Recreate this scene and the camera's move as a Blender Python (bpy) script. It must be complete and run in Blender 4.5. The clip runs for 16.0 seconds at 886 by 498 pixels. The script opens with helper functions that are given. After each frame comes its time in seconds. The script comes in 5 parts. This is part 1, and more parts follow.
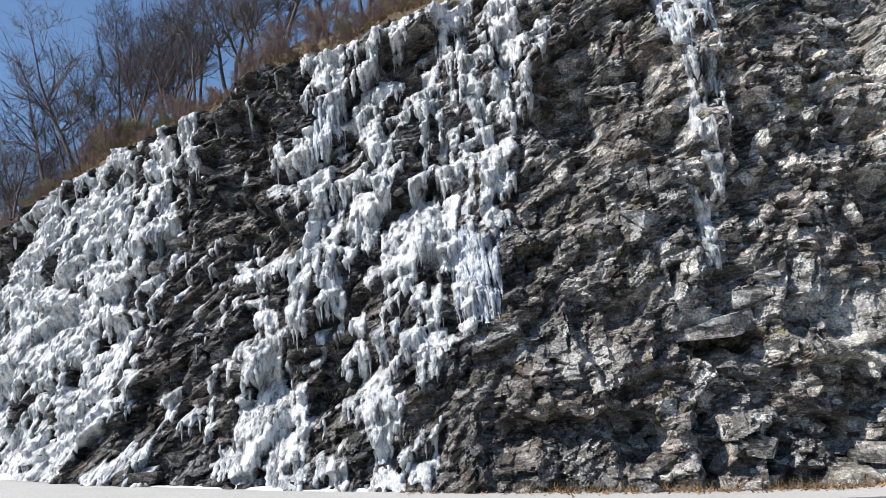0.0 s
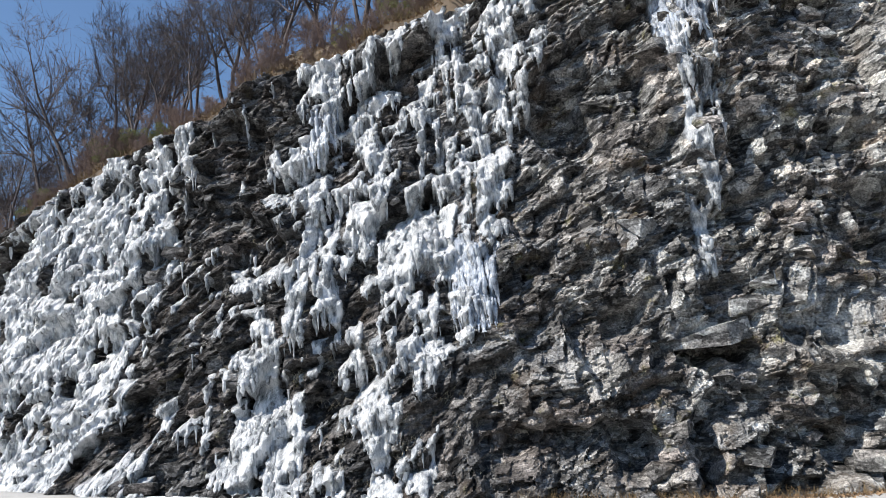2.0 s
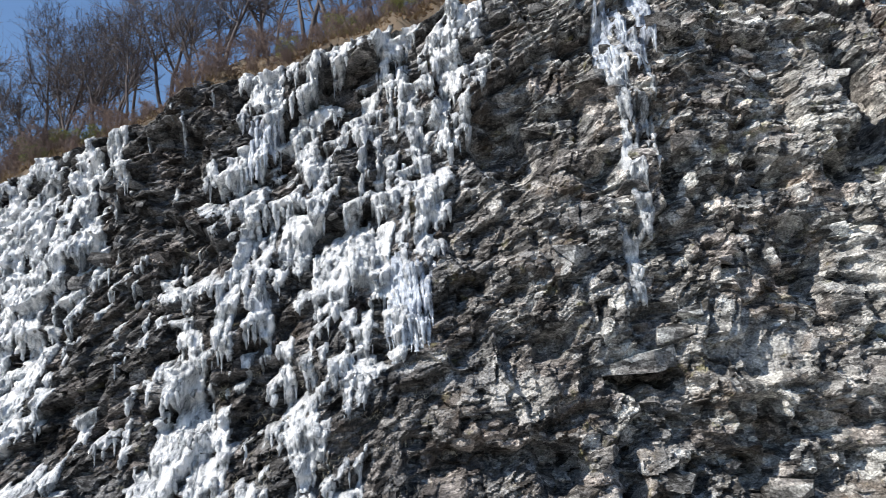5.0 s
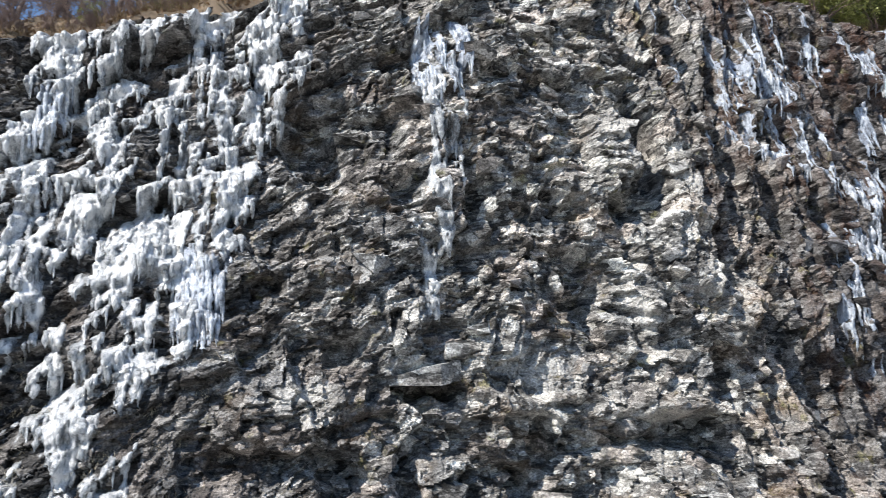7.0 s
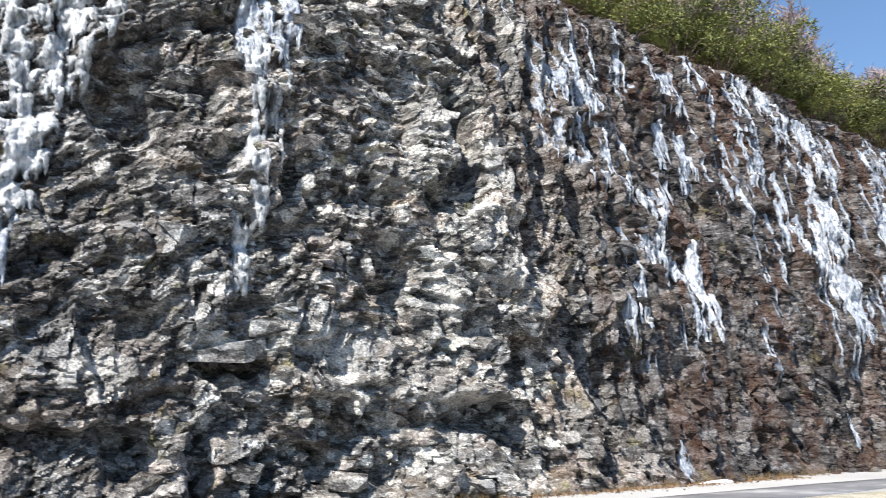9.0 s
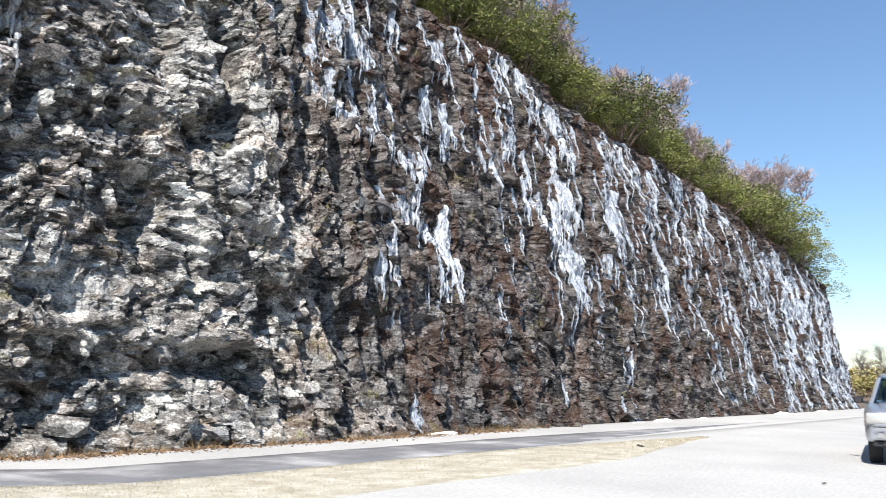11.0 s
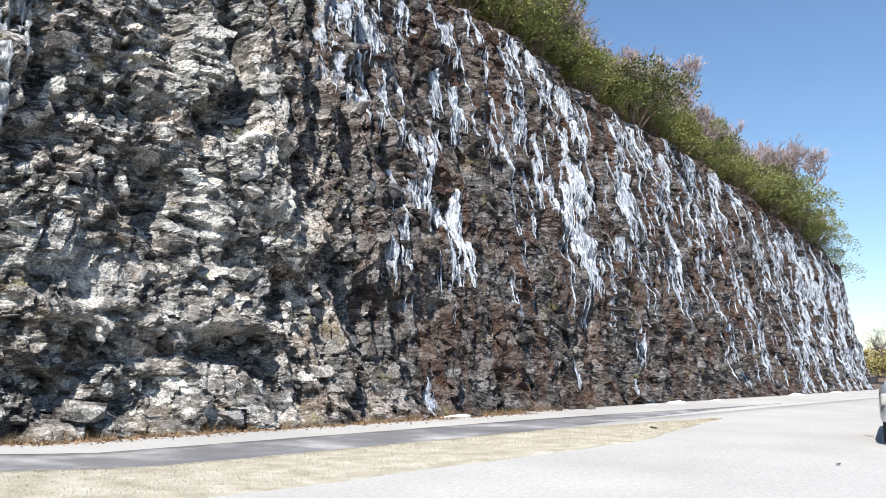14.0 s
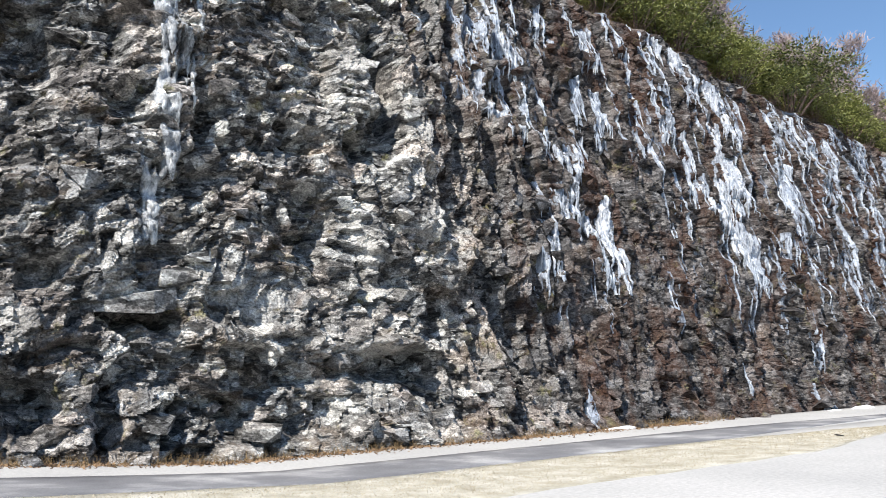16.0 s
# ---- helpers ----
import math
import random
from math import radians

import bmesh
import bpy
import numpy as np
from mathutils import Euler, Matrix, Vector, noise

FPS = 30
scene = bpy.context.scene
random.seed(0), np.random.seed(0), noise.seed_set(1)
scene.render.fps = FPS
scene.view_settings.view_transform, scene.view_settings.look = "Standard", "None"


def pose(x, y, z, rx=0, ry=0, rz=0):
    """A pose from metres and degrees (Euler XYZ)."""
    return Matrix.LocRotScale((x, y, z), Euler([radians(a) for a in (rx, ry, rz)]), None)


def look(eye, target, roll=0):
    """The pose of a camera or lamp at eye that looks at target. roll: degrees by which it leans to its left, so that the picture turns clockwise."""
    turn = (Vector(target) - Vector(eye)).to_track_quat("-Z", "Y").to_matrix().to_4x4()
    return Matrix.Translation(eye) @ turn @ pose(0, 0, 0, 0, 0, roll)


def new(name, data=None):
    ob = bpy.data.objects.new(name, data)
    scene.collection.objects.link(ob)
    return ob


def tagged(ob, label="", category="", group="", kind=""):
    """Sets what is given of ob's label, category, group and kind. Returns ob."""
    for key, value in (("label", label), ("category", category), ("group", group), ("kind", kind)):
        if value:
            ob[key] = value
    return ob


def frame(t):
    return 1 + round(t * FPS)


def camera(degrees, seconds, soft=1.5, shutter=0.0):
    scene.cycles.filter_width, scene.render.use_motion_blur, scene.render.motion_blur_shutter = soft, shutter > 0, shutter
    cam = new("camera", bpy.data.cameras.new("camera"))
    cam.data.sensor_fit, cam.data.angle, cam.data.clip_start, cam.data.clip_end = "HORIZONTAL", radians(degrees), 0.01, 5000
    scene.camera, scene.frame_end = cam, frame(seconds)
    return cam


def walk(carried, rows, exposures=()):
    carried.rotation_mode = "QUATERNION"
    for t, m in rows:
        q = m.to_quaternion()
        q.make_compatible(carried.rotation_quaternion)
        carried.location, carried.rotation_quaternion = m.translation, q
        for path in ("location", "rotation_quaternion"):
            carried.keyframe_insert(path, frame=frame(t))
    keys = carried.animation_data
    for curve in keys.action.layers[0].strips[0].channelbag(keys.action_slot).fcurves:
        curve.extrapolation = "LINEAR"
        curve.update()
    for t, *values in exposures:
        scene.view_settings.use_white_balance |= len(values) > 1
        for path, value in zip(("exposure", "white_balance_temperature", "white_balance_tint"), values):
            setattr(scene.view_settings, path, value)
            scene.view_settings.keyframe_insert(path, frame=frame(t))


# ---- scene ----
# ---------------------------------------------------------------- camera
cam = camera(58.06, 16.0, soft=0.8, shutter=0.3)
EYE = (0.0, 0.0, 1.5)
# seconds, yaw to the left of +y, pitch, lean
TURNS = (
    (0.0, 2.69, 13.28, -5.57), (0.5, 2.39, 13.40, -5.55), (1.0, 2.40, 13.50, -5.61), (1.5, 2.46, 13.63, -5.66),
    (2.0, 2.38, 13.90, -5.75), (2.5, 2.55, 14.28, -5.51), (3.0, 2.78, 14.37, -5.43), (3.2, 2.89, 14.42, -5.55),
    (3.7, 2.69, 14.57, -5.43), (4.2, 1.57, 14.77, -5.10), (4.7, -0.56, 14.90, -4.68), (5.3, -4.54, 14.82, -4.26),
    (5.5, -6.03, 14.89, -4.17), (6.0, -10.15, 14.50, -3.89), (6.5, -13.58, 14.37, -3.19), (7.0, -17.06, 14.48, -2.30),
    (7.5, -21.44, 14.11, -1.92), (8.0, -24.19, 14.00, -1.44), (8.5, -26.37, 13.90, -1.83), (9.0, -30.67, 12.75, -1.26),
    (9.5, -36.24, 11.67, -1.07), (10.0, -40.50, 10.75, -0.36), (10.2, -42.06, 10.41, 0.06), (10.7, -46.15, 9.64, 0.71),
    (11.2, -49.69, 9.09, 1.09), (11.7, -52.05, 8.70, 1.26), (12.3, -52.44, 8.37, 1.28), (12.5, -52.00, 8.45, 1.20),
    (13.0, -50.96, 8.04, 1.24), (13.5, -48.83, 7.96, 1.05), (14.0, -47.52, 8.10, 0.61), (14.5, -45.38, 8.06, 0.18),
    (15.0, -42.13, 8.29, -0.46), (15.5, -39.34, 8.78, -0.89), (16.0, -36.63, 9.16, -1.50))


def aim(yaw, pitch, lean):
    a, b = radians(yaw), radians(pitch)
    way = Vector((-math.sin(a) * math.cos(b), math.cos(a) * math.cos(b), math.sin(b)))
    return look(EYE, Vector(EYE) + way, lean)


walk(cam, [(t, aim(*turn)) for t, *turn in TURNS], [(0.0, 0.43), (3.2, 0.43), (5.5, 0.52), (7.0, 0.68), (8.5, 0.88), (10.2, 0.84), (12.5, 0.7), (16.0, 0.68)])

# ---------------------------------------------------------------- light
SUN_WAY = Vector((-0.59, -0.245, 0.77)).normalized()
world = bpy.data.worlds.new("sky")
world.use_nodes = True
scene.world = world
wn = world.node_tree
sky = wn.nodes.new("ShaderNodeTexSky")
sky.sky_type, sky.sun_disc = "NISHITA", False
sky.sun_elevation = math.asin(SUN_WAY.z)
sky.sun_rotation = math.atan2(SUN_WAY.x, SUN_WAY.y)
sky.altitude, sky.air_density, sky.dust_density, sky.ozone_density = 300, 1.25, 0.2, 6.0
wn.links.new(sky.outputs[0], wn.nodes["Background"].inputs["Color"])
wn.nodes["Background"].inputs["Strength"].default_value = 0.098
sun = new("sun", bpy.data.lights.new("sun", "SUN"))
sun.data.energy, sun.data.angle, sun.data.color = 5.0, radians(0.5), (1.0, 0.94, 0.86)
sun.matrix_world = look(SUN_WAY * 60, (0, 0, 0))


# ---------------------------------------------------------------- materials
def material(name, rough=0.8, metal=0.0, colour=(0.5, 0.5, 0.5), spec=0.5):
    m = bpy.data.materials.new(name)
    m.use_nodes = True
    b = m.node_tree.nodes["Principled BSDF"]
    b.inputs["Base Color"].default_value = (*colour, 1)
    b.inputs["Roughness"].default_value, b.inputs["Metallic"].default_value = rough, metal
    b.inputs["Specular IOR Level"].default_value = spec
    return m, m.node_tree.nodes, m.node_tree.links, b


def place_of(n, l, scale=(1, 1, 1), turn=(0, 0, 0)):
    """Object-space position, stretched."""
    geo, mp = n.new("ShaderNodeNewGeometry"), n.new("ShaderNodeMapping")
    mp.inputs["Scale"].default_value, mp.inputs["Rotation"].default_value = scale, [radians(a) for a in turn]
    l.new(geo.outputs["Position"], mp.inputs["Vector"])
    return mp.outputs[0]


def grain(n, l, where, scale, detail=6, rough=0.6, distort=0.0):
    x = n.new("ShaderNodeTexNoise")
    x.inputs["Scale"].default_value, x.inputs["Detail"].default_value = scale, detail
    x.inputs["Roughness"].default_value, x.inputs["Distortion"].default_value = rough, distort
    l.new(where, x.inputs["Vector"])
    return x.outputs["Fac"]


def ramp(n, l, fac, *stops):
    x = n.new("ShaderNodeValToRGB")
    el = x.color_ramp.elements
    while len(el) < len(stops):
        el.new(0.5)
    for e, (p, c) in zip(el, stops):
        e.position, e.color = p, (*c, 1) if len(c) == 3 else c
    l.new(fac, x.inputs["Fac"])
    return x.outputs["Color"]


def mix(n, l, fac, a, b, kind="MIX"):
    x = n.new("ShaderNodeMix")
    x.data_type, x.blend_type = "RGBA", kind
    for socket, v in ((x.inputs[0], fac), (x.inputs[6], a), (x.inputs[7], b)):
        if isinstance(v, (int, float)):
            socket.default_value = v
        elif isinstance(v, tuple):
            socket.default_value = (*v, 1)
        else:
            l.new(v, socket)
    return x.outputs[2]


def bump(n, l, b, height, strength, distance):
    x = n.new("ShaderNodeBump")
    x.inputs["Strength"].default_value, x.inputs["Distance"].default_value = strength, distance
    l.new(height, x.inputs["Height"])
    l.new(x.outputs[0], b.inputs["Normal"])


def ramp_along(n, l, axis, a, b):
    """0 to 1 from a to b along a world axis."""
    geo, sep, mr = n.new("ShaderNodeNewGeometry"), n.new("ShaderNodeSeparateXYZ"), n.new("ShaderNodeMapRange")
    l.new(geo.outputs["Position"], sep.inputs[0])
    l.new(sep.outputs[axis], mr.inputs[0])
    mr.inputs[1].default_value, mr.inputs[2].default_value = a, b
    return mr.outputs[0]


def math_node(n, l, op, a, b):
    x = n.new("ShaderNodeMath")
    x.operation, x.use_clamp = op, True
    for socket, v in zip(x.inputs, (a, b)):
        if isinstance(v, (int, float)):
            socket.default_value = v
        else:
            l.new(v, socket)
    return x.outputs[0]


def voronoi(n, l, where, scale):
    x = n.new("ShaderNodeTexVoronoi")
    x.inputs["Scale"].default_value = scale
    l.new(where, x.inputs["Vector"])
    return x


# pale rock and sunlit faces to paint lighter: x, z and half-sizes
PALE_LIT_PATCHES = ((9.97, 4.6, 0.34, 1.2), (8.95, 2.2, 1.9, 0.24), (8.48, 7.9, 0.5, 0.42), (12.0, 8.5, 0.40, 0.9), (1.95, 2.6, 0.6, 0.34), (7.3, 3.3, 1.1, 0.45), (4.4, 3.35, 0.7, 0.14), (12.3, 5.2, 0.9, 0.8), (10.1, 9.3, 0.6, 1.0))


def rock_material():
    m, n, l, b = material("rock", 0.62, spec=0.10)
    raw = place_of(n, l)
    tilted = place_of(n, l, (1, 1, 1.7), (0, -8, 0))
    bedded = place_of(n, l, (1, 1, 4.5), (0, -9, 0))
    stops = ((0.40, (0.006, 0.006, 0.0061)), (0.485, (0.045, 0.0445, 0.045)), (0.545, (0.19, 0.187, 0.184)), (0.615, (0.58, 0.575, 0.56)))
    # each chip of stone has its own tone, over broad changes, bedding streaks and fine grain
    large = ramp(n, l, grain(n, l, voronoi(n, l, tilted, 2.3).outputs["Position"], 1.5, 4, 0.75), *stops)
    small = ramp(n, l, grain(n, l, voronoi(n, l, tilted, 8.0).outputs["Position"], 2.2, 4, 0.8), *stops)
    streak = ramp(n, l, grain(n, l, bedded, 2.2, 9, 0.72, 0.6), *stops)
    col = mix(n, l, 0.22, mix(n, l, 0.5, large, small), streak)
    speck = ramp(n, l, grain(n, l, raw, 21, 5, 0.75), (0.37, (0.24, 0.24, 0.24)), (0.63, (1.75, 1.75, 1.75)))
    col = mix(n, l, 0.85, col, speck, "MULTIPLY")
    # warm brown and purplish tints from one boulder to the next
    tint = ramp(n, l, grain(n, l, voronoi(n, l, tilted, 1.1).outputs["Position"], 0.8, 3, 0.7), (0.40, (0.97, 0.99, 1.03)), (0.52, (1.02, 1.0, 0.99)), (0.62, (1.10, 1.0, 0.96)))
    col = mix(n, l, 0.9, col, tint, "MULTIPLY")
    # rust and brown seepage along the wetter stretch
    rust = ramp(n, l, grain(n, l, place_of(n, l, (1.3, 1, 0.35)), 0.9, 6, 0.6), (0.46, (0, 0, 0)), (0.60, (1, 1, 1)))
    far = ramp_along(n, l, 0, 11.0, 18.0)
    col = mix(n, l, math_node(n, l, "MULTIPLY", math_node(n, l, "MULTIPLY", rust, far), 0.55), col, mix(n, l, 0.95, (0.125, 0.062, 0.038), speck, "MULTIPLY"))
    # the same stretch is darkened overall, not only where rusty
    col = mix(n, l, math_node(n, l, "MULTIPLY", far, 0.8), col, mix(n, l, 1.0, col, (0.52, 0.50, 0.50), "MULTIPLY"))
    spots = ramp(n, l, grain(n, l, raw, 0.8, 5, 0.6), (0.56, (0, 0, 0)), (0.66, (1, 1, 1)))
    col = mix(n, l, math_node(n, l, "MULTIPLY", spots, 0.35), col, mix(n, l, 0.9, (0.15, 0.11, 0.08), speck, "MULTIPLY"))
    moss = ramp(n, l, grain(n, l, raw, 1.6, 6, 0.7), (0.60, (0, 0, 0)), (0.68, (1, 1, 1)))
    col = mix(n, l, math_node(n, l, "MULTIPLY", moss, 0.45), col, mix(n, l, 0.9, (0.15, 0.15, 0.065), speck, "MULTIPLY"))
    # a paler greenish-grey stretch in the middle of the cut
    middle_x = math_node(n, l, "MULTIPLY", ramp_along(n, l, 0, -1.0, 6.5), ramp_along(n, l, 0, 16.0, 12.0))
    pale = math_node(n, l, "MULTIPLY", middle_x, ramp(n, l, grain(n, l, raw, 0.7, 5, 0.6), (0.36, (0.15, 0.15, 0.15)), (0.56, (1, 1, 1))))
    col = mix(n, l, pale, col, mix(n, l, 1.0, col, (1.8, 1.82, 1.76), "MULTIPLY"))
    # pale mineral patches and runs, and sunlit rock faces painted lighter
    pale_lit = None
    geo, sep = n.new("ShaderNodeNewGeometry"), n.new("ShaderNodeSeparateXYZ")
    l.new(geo.outputs["Position"], sep.inputs[0])
    for cx, cz, rx, rz in PALE_LIT_PATCHES:
        parts = []
        for axis, c, r in ((0, cx, rx), (2, cz, rz)):
            d = n.new("ShaderNodeMath")
            d.operation = "MULTIPLY_ADD"
            d.inputs[1].default_value, d.inputs[2].default_value = 1 / r, -c / r
            l.new(sep.outputs[axis], d.inputs[0])
            q = n.new("ShaderNodeMath")
            q.operation = "POWER"
            q.inputs[1].default_value = 2.0
            l.new(d.outputs[0], q.inputs[0])
            parts.append(q.outputs[0])
        total = n.new("ShaderNodeMath")
        total.operation = "ADD"
        l.new(parts[0], total.inputs[0])
        l.new(parts[1], total.inputs[1])
        there = math_node(n, l, "SUBTRACT", 1.0, math_node(n, l, "MULTIPLY", total.outputs[0], 0.55))
        pale_lit = there if pale_lit is None else math_node(n, l, "MAXIMUM", pale_lit, there)
    ragged = ramp(n, l, grain(n, l, tilted, 1.5, 8, 0.7, 0.5), (0.44, (0, 0, 0)), (0.54, (1, 1, 1)))
    col = mix(n, l, math_node(n, l, "MULTIPLY", math_node(n, l, "MULTIPLY", pale_lit, ragged), 0.8), col, mix(n, l, 0.6, (0.52, 0.51, 0.485), speck, "MULTIPLY"))
    # darker wet slate away from that stretch
    slate = math_node(n, l, "MULTIPLY", ramp_along(n, l, 0, 2.5, -3.0), 0.55)
    col = mix(n, l, slate, col, mix(n, l, 1.0, col, (0.37, 0.37, 0.37), "MULTIPLY"))
    l.new(col, b.inputs["Base Color"])
    wet = ramp(n, l, grain(n, l, place_of(n, l, (1, 1, 0.3)), 0.6, 4), (0.42, (0.75, 0.75, 0.75)), (0.6, (0.5, 0.5, 0.5)))
    l.new(wet, b.inputs["Roughness"])
    steps = math_node(n, l, "MULTIPLY", voronoi(n, l, place_of(n, l, (1, 1, 2.0), (0, -8, 0)), 10.0).outputs["Color"], 0.5)
    rough = grain(n, l, place_of(n, l, (1, 1, 1.5), (0, -8, 0)), 8, 10, 0.78, 0.3)
    beds = grain(n, l, place_of(n, l, (1.0, 1.0, 7.0), (0, -9, 0)), 3.0, 6, 0.75, 0.5)
    rough = math_node(n, l, "ADD", math_node(n, l, "MULTIPLY", rough, 0.55), math_node(n, l, "MULTIPLY", beds, 0.28))
    bump(n, l, b, math_node(n, l, "ADD", steps, math_node(n, l, "MULTIPLY", rough, 0.5)), 1.0, 0.15)
    return m


def ice_material(name, thin, mid, thick):
    m, n, l, b = material(name, 0.32, spec=0.5)
    broad = grain(n, l, place_of(n, l, (3.0, 3.0, 1.6)), 1.3, 6, 0.65, 0.6)
    fibre = grain(n, l, place_of(n, l, (18.0, 18.0, 2.4)), 1.5, 6, 0.7, 0.6)
    both = math_node(n, l, "ADD", math_node(n, l, "MULTIPLY", broad, 0.56), math_node(n, l, "MULTIPLY", fibre, 0.44))
    depth = n.new("ShaderNodeAttribute")
    depth.attribute_name = "thickness"
    milky = math_node(n, l, "ADD", math_node(n, l, "MULTIPLY", both, 1.25), math_node(n, l, "MULTIPLY", depth.outputs["Fac"], 0.22))
    col = ramp(n, l, milky, (0.60, thin), (0.73, mid), (0.89, thick))
    l.new(col, b.inputs["Base Color"])
    b.inputs["Coat Weight"].default_value, b.inputs["Coat Roughness"].default_value = 0.3, 0.12
    bump(n, l, b, grain(n, l, place_of(n, l, (6, 6, 1.6)), 2.4, 9, 0.68, 0.4), 1.0, 0.085)
    return m


def ground_material(name, dark, mid, light, scale, rough, bumpiness):
    m, n, l, b = material(name, rough)
    raw = place_of(n, l)
    big = ramp(n, l, grain(n, l, raw, scale, 6, 0.6), (0.3, dark), (0.5, mid), (0.7, light))
    fine = ramp(n, l, grain(n, l, raw, scale * 60, 4, 0.7), (0.3, (0.75, 0.75, 0.75)), (0.7, (1.2, 1.2, 1.2)))
    l.new(mix(n, l, 0.8, big, fine, "MULTIPLY"), b.inputs["Base Color"])
    bump(n, l, b, grain(n, l, raw, scale * 80, 4, 0.7), 0.5, bumpiness)
    return m


def leaf_material(name, a, b2, rough=0.45):
    m, n, l, b = material(name, rough)
    info = n.new("ShaderNodeNewGeometry")
    oi = n.new("ShaderNodeObjectInfo")
    f = math_node(n, l, "ADD", math_node(n, l, "MULTIPLY", info.outputs["Random Per Island"], 0.55), math_node(n, l, "MULTIPLY", oi.outputs["Random"], 0.45))
    l.new(ramp(n, l, f, (0.1, a), (0.9, b2)), b.inputs["Base Color"])
    b.inputs["Subsurface Weight"].default_value = 0.0
    return m


def bark_material(name, a, b2):
    m, n, l, b = material(name, 0.9)
    l.new(ramp(n, l, grain(n, l, place_of(n, l, (3, 3, 0.8)), 3, 5), (0.35, a), (0.65, b2)), b.inputs["Base Color"])
    return m


ROCK = rock_material()
ICE = ice_material("ice", (0.085, 0.094, 0.103), (0.40, 0.425, 0.45), (0.86, 0.87, 0.88))
GREY_ICE = ice_material("grey_ice", (0.12, 0.135, 0.16), (0.46, 0.50, 0.57), (0.84, 0.87, 0.91))
CLEAR_ICE = ice_material("clear_ice", (0.11, 0.125, 0.155), (0.38, 0.43, 0.51), (0.74, 0.79, 0.86))
ASPHALT = ground_material("asphalt", (0.12, 0.12, 0.127), (0.18, 0.18, 0.187), (0.42, 0.415, 0.41), 0.6, 0.75, 0.004)
PALE = ground_material("pale_paving", (0.37, 0.365, 0.355), (0.42, 0.415, 0.40), (0.47, 0.46, 0.445), 0.25, 0.85, 0.004)
SOIL = ground_material("soil", (0.07, 0.05, 0.035), (0.12, 0.09, 0.06), (0.20, 0.15, 0.10), 0.7, 0.95, 0.03)
STRAW_BED = ground_material("dry_turf", (0.32, 0.29, 0.22), (0.46, 0.43, 0.35), (0.60, 0.575, 0.51), 1.8, 0.95, 0.03)
SNOW = ground_material("old_snow", (0.72, 0.76, 0.80), (0.84, 0.86, 0.88), (0.9, 0.91, 0.92), 1.2, 0.6, 0.03)
STRAW = leaf_material("straw", (0.30, 0.265, 0.18), (0.52, 0.47, 0.37), 0.8)
DEAD_LEAF = leaf_material("dead_leaf", (0.12, 0.07, 0.04), (0.32, 0.21, 0.11), 0.8)
GREEN_LEAF = leaf_material("evergreen_leaf", (0.028, 0.045, 0.012), (0.33, 0.35, 0.10), 0.6)
FAR_LEAF = leaf_material("far_leaf", (0.16, 0.16, 0.05), (0.40, 0.33, 0.12), 0.7)
BARK = bark_material("bark", (0.042, 0.036, 0.036), (0.15, 0.125, 0.122))
LIP_STRAW = leaf_material("lip_straw", (0.10, 0.065, 0.03), (0.30, 0.21, 0.10), 0.9)
TWIG = bark_material("brown_twig", (0.10, 0.07, 0.062), (0.26, 0.19, 0.165))
GREY_TWIG = bark_material("grey_twig", (0.24, 0.19, 0.19), (0.42, 0.35, 0.345))


# ---------------------------------------------------------------- helpers
def mesh_from(name, verts, faces, mat, smooth=False):
    me = bpy.data.meshes.new(name)
    me.from_pydata([tuple(v) for v in verts], [], faces)
    me.materials.append(mat)
    if smooth:
        me.polygons.foreach_set("use_smooth", [True] * len(me.polygons))
    me.update()
    return me


def set_thickness(me, values):
    """How thick the ice is at each vertex, from 0 (a clear film) to about 1 (white)."""
    me.attributes.new("thickness", "FLOAT", "POINT").data.foreach_set("value", np.asarray(values, np.float32).ravel())
    return me


def grid_mesh(name, xyz, keep, mat, smooth=False, thickness=None):
    """A sheet from an array (rows, columns, 3); keep says which quads stay."""
    rows, cols = xyz.shape[:2]
    index = np.arange(rows * cols).reshape(rows, cols)
    quads = np.stack([index[:-1, :-1], index[:-1, 1:], index[1:, 1:], index[1:, :-1]], -1)[keep]
    used = np.unique(quads)
    fresh = np.zeros(rows * cols, int)
    fresh[used] = np.arange(len(used))
    quads = fresh[quads].reshape(-1, 4)
    me = bpy.data.meshes.new(name)
    me.vertices.add(len(used))
    me.vertices.foreach_set("co", xyz.reshape(-1, 3)[used].astype(np.float32).ravel())
    me.loops.add(quads.size)
    me.loops.foreach_set("vertex_index", quads.astype(np.int32).ravel())
    me.polygons.add(len(quads))
    me.polygons.foreach_set("loop_start", np.arange(0, quads.size, 4, dtype=np.int32))
    me.polygons.foreach_set("use_smooth", np.full(len(quads), smooth))
    me.materials.append(mat)
    me.update(calc_edges=True)
    me.validate()
    if thickness is not None:
        set_thickness(me, thickness.reshape(-1)[used])
    return me


def part(name, data, parent, label="", m=None):
    """Links mesh data as one part under a thing."""
    ob = new(name, data)
    ob.parent = parent
    if m is not None:
        ob.matrix_basis = m
    return tagged(ob, label)


def part_bm(name, bm, mat, parent, label="", m=None, smooth=False):
    me = bpy.data.meshes.new(name)
    for f in bm.faces:
        f.smooth = smooth
    bm.to_mesh(me)
    bm.free()
    me.materials.append(mat)
    return part(name, me, parent, label, m)


def hashed(i, j, k):
    """Repeatable random numbers in 0..1 for lattice cells."""
    v = np.sin(i * 127.1 + j * 311.7 + k * 74.7) * 43758.5453
    return v - np.floor(v)


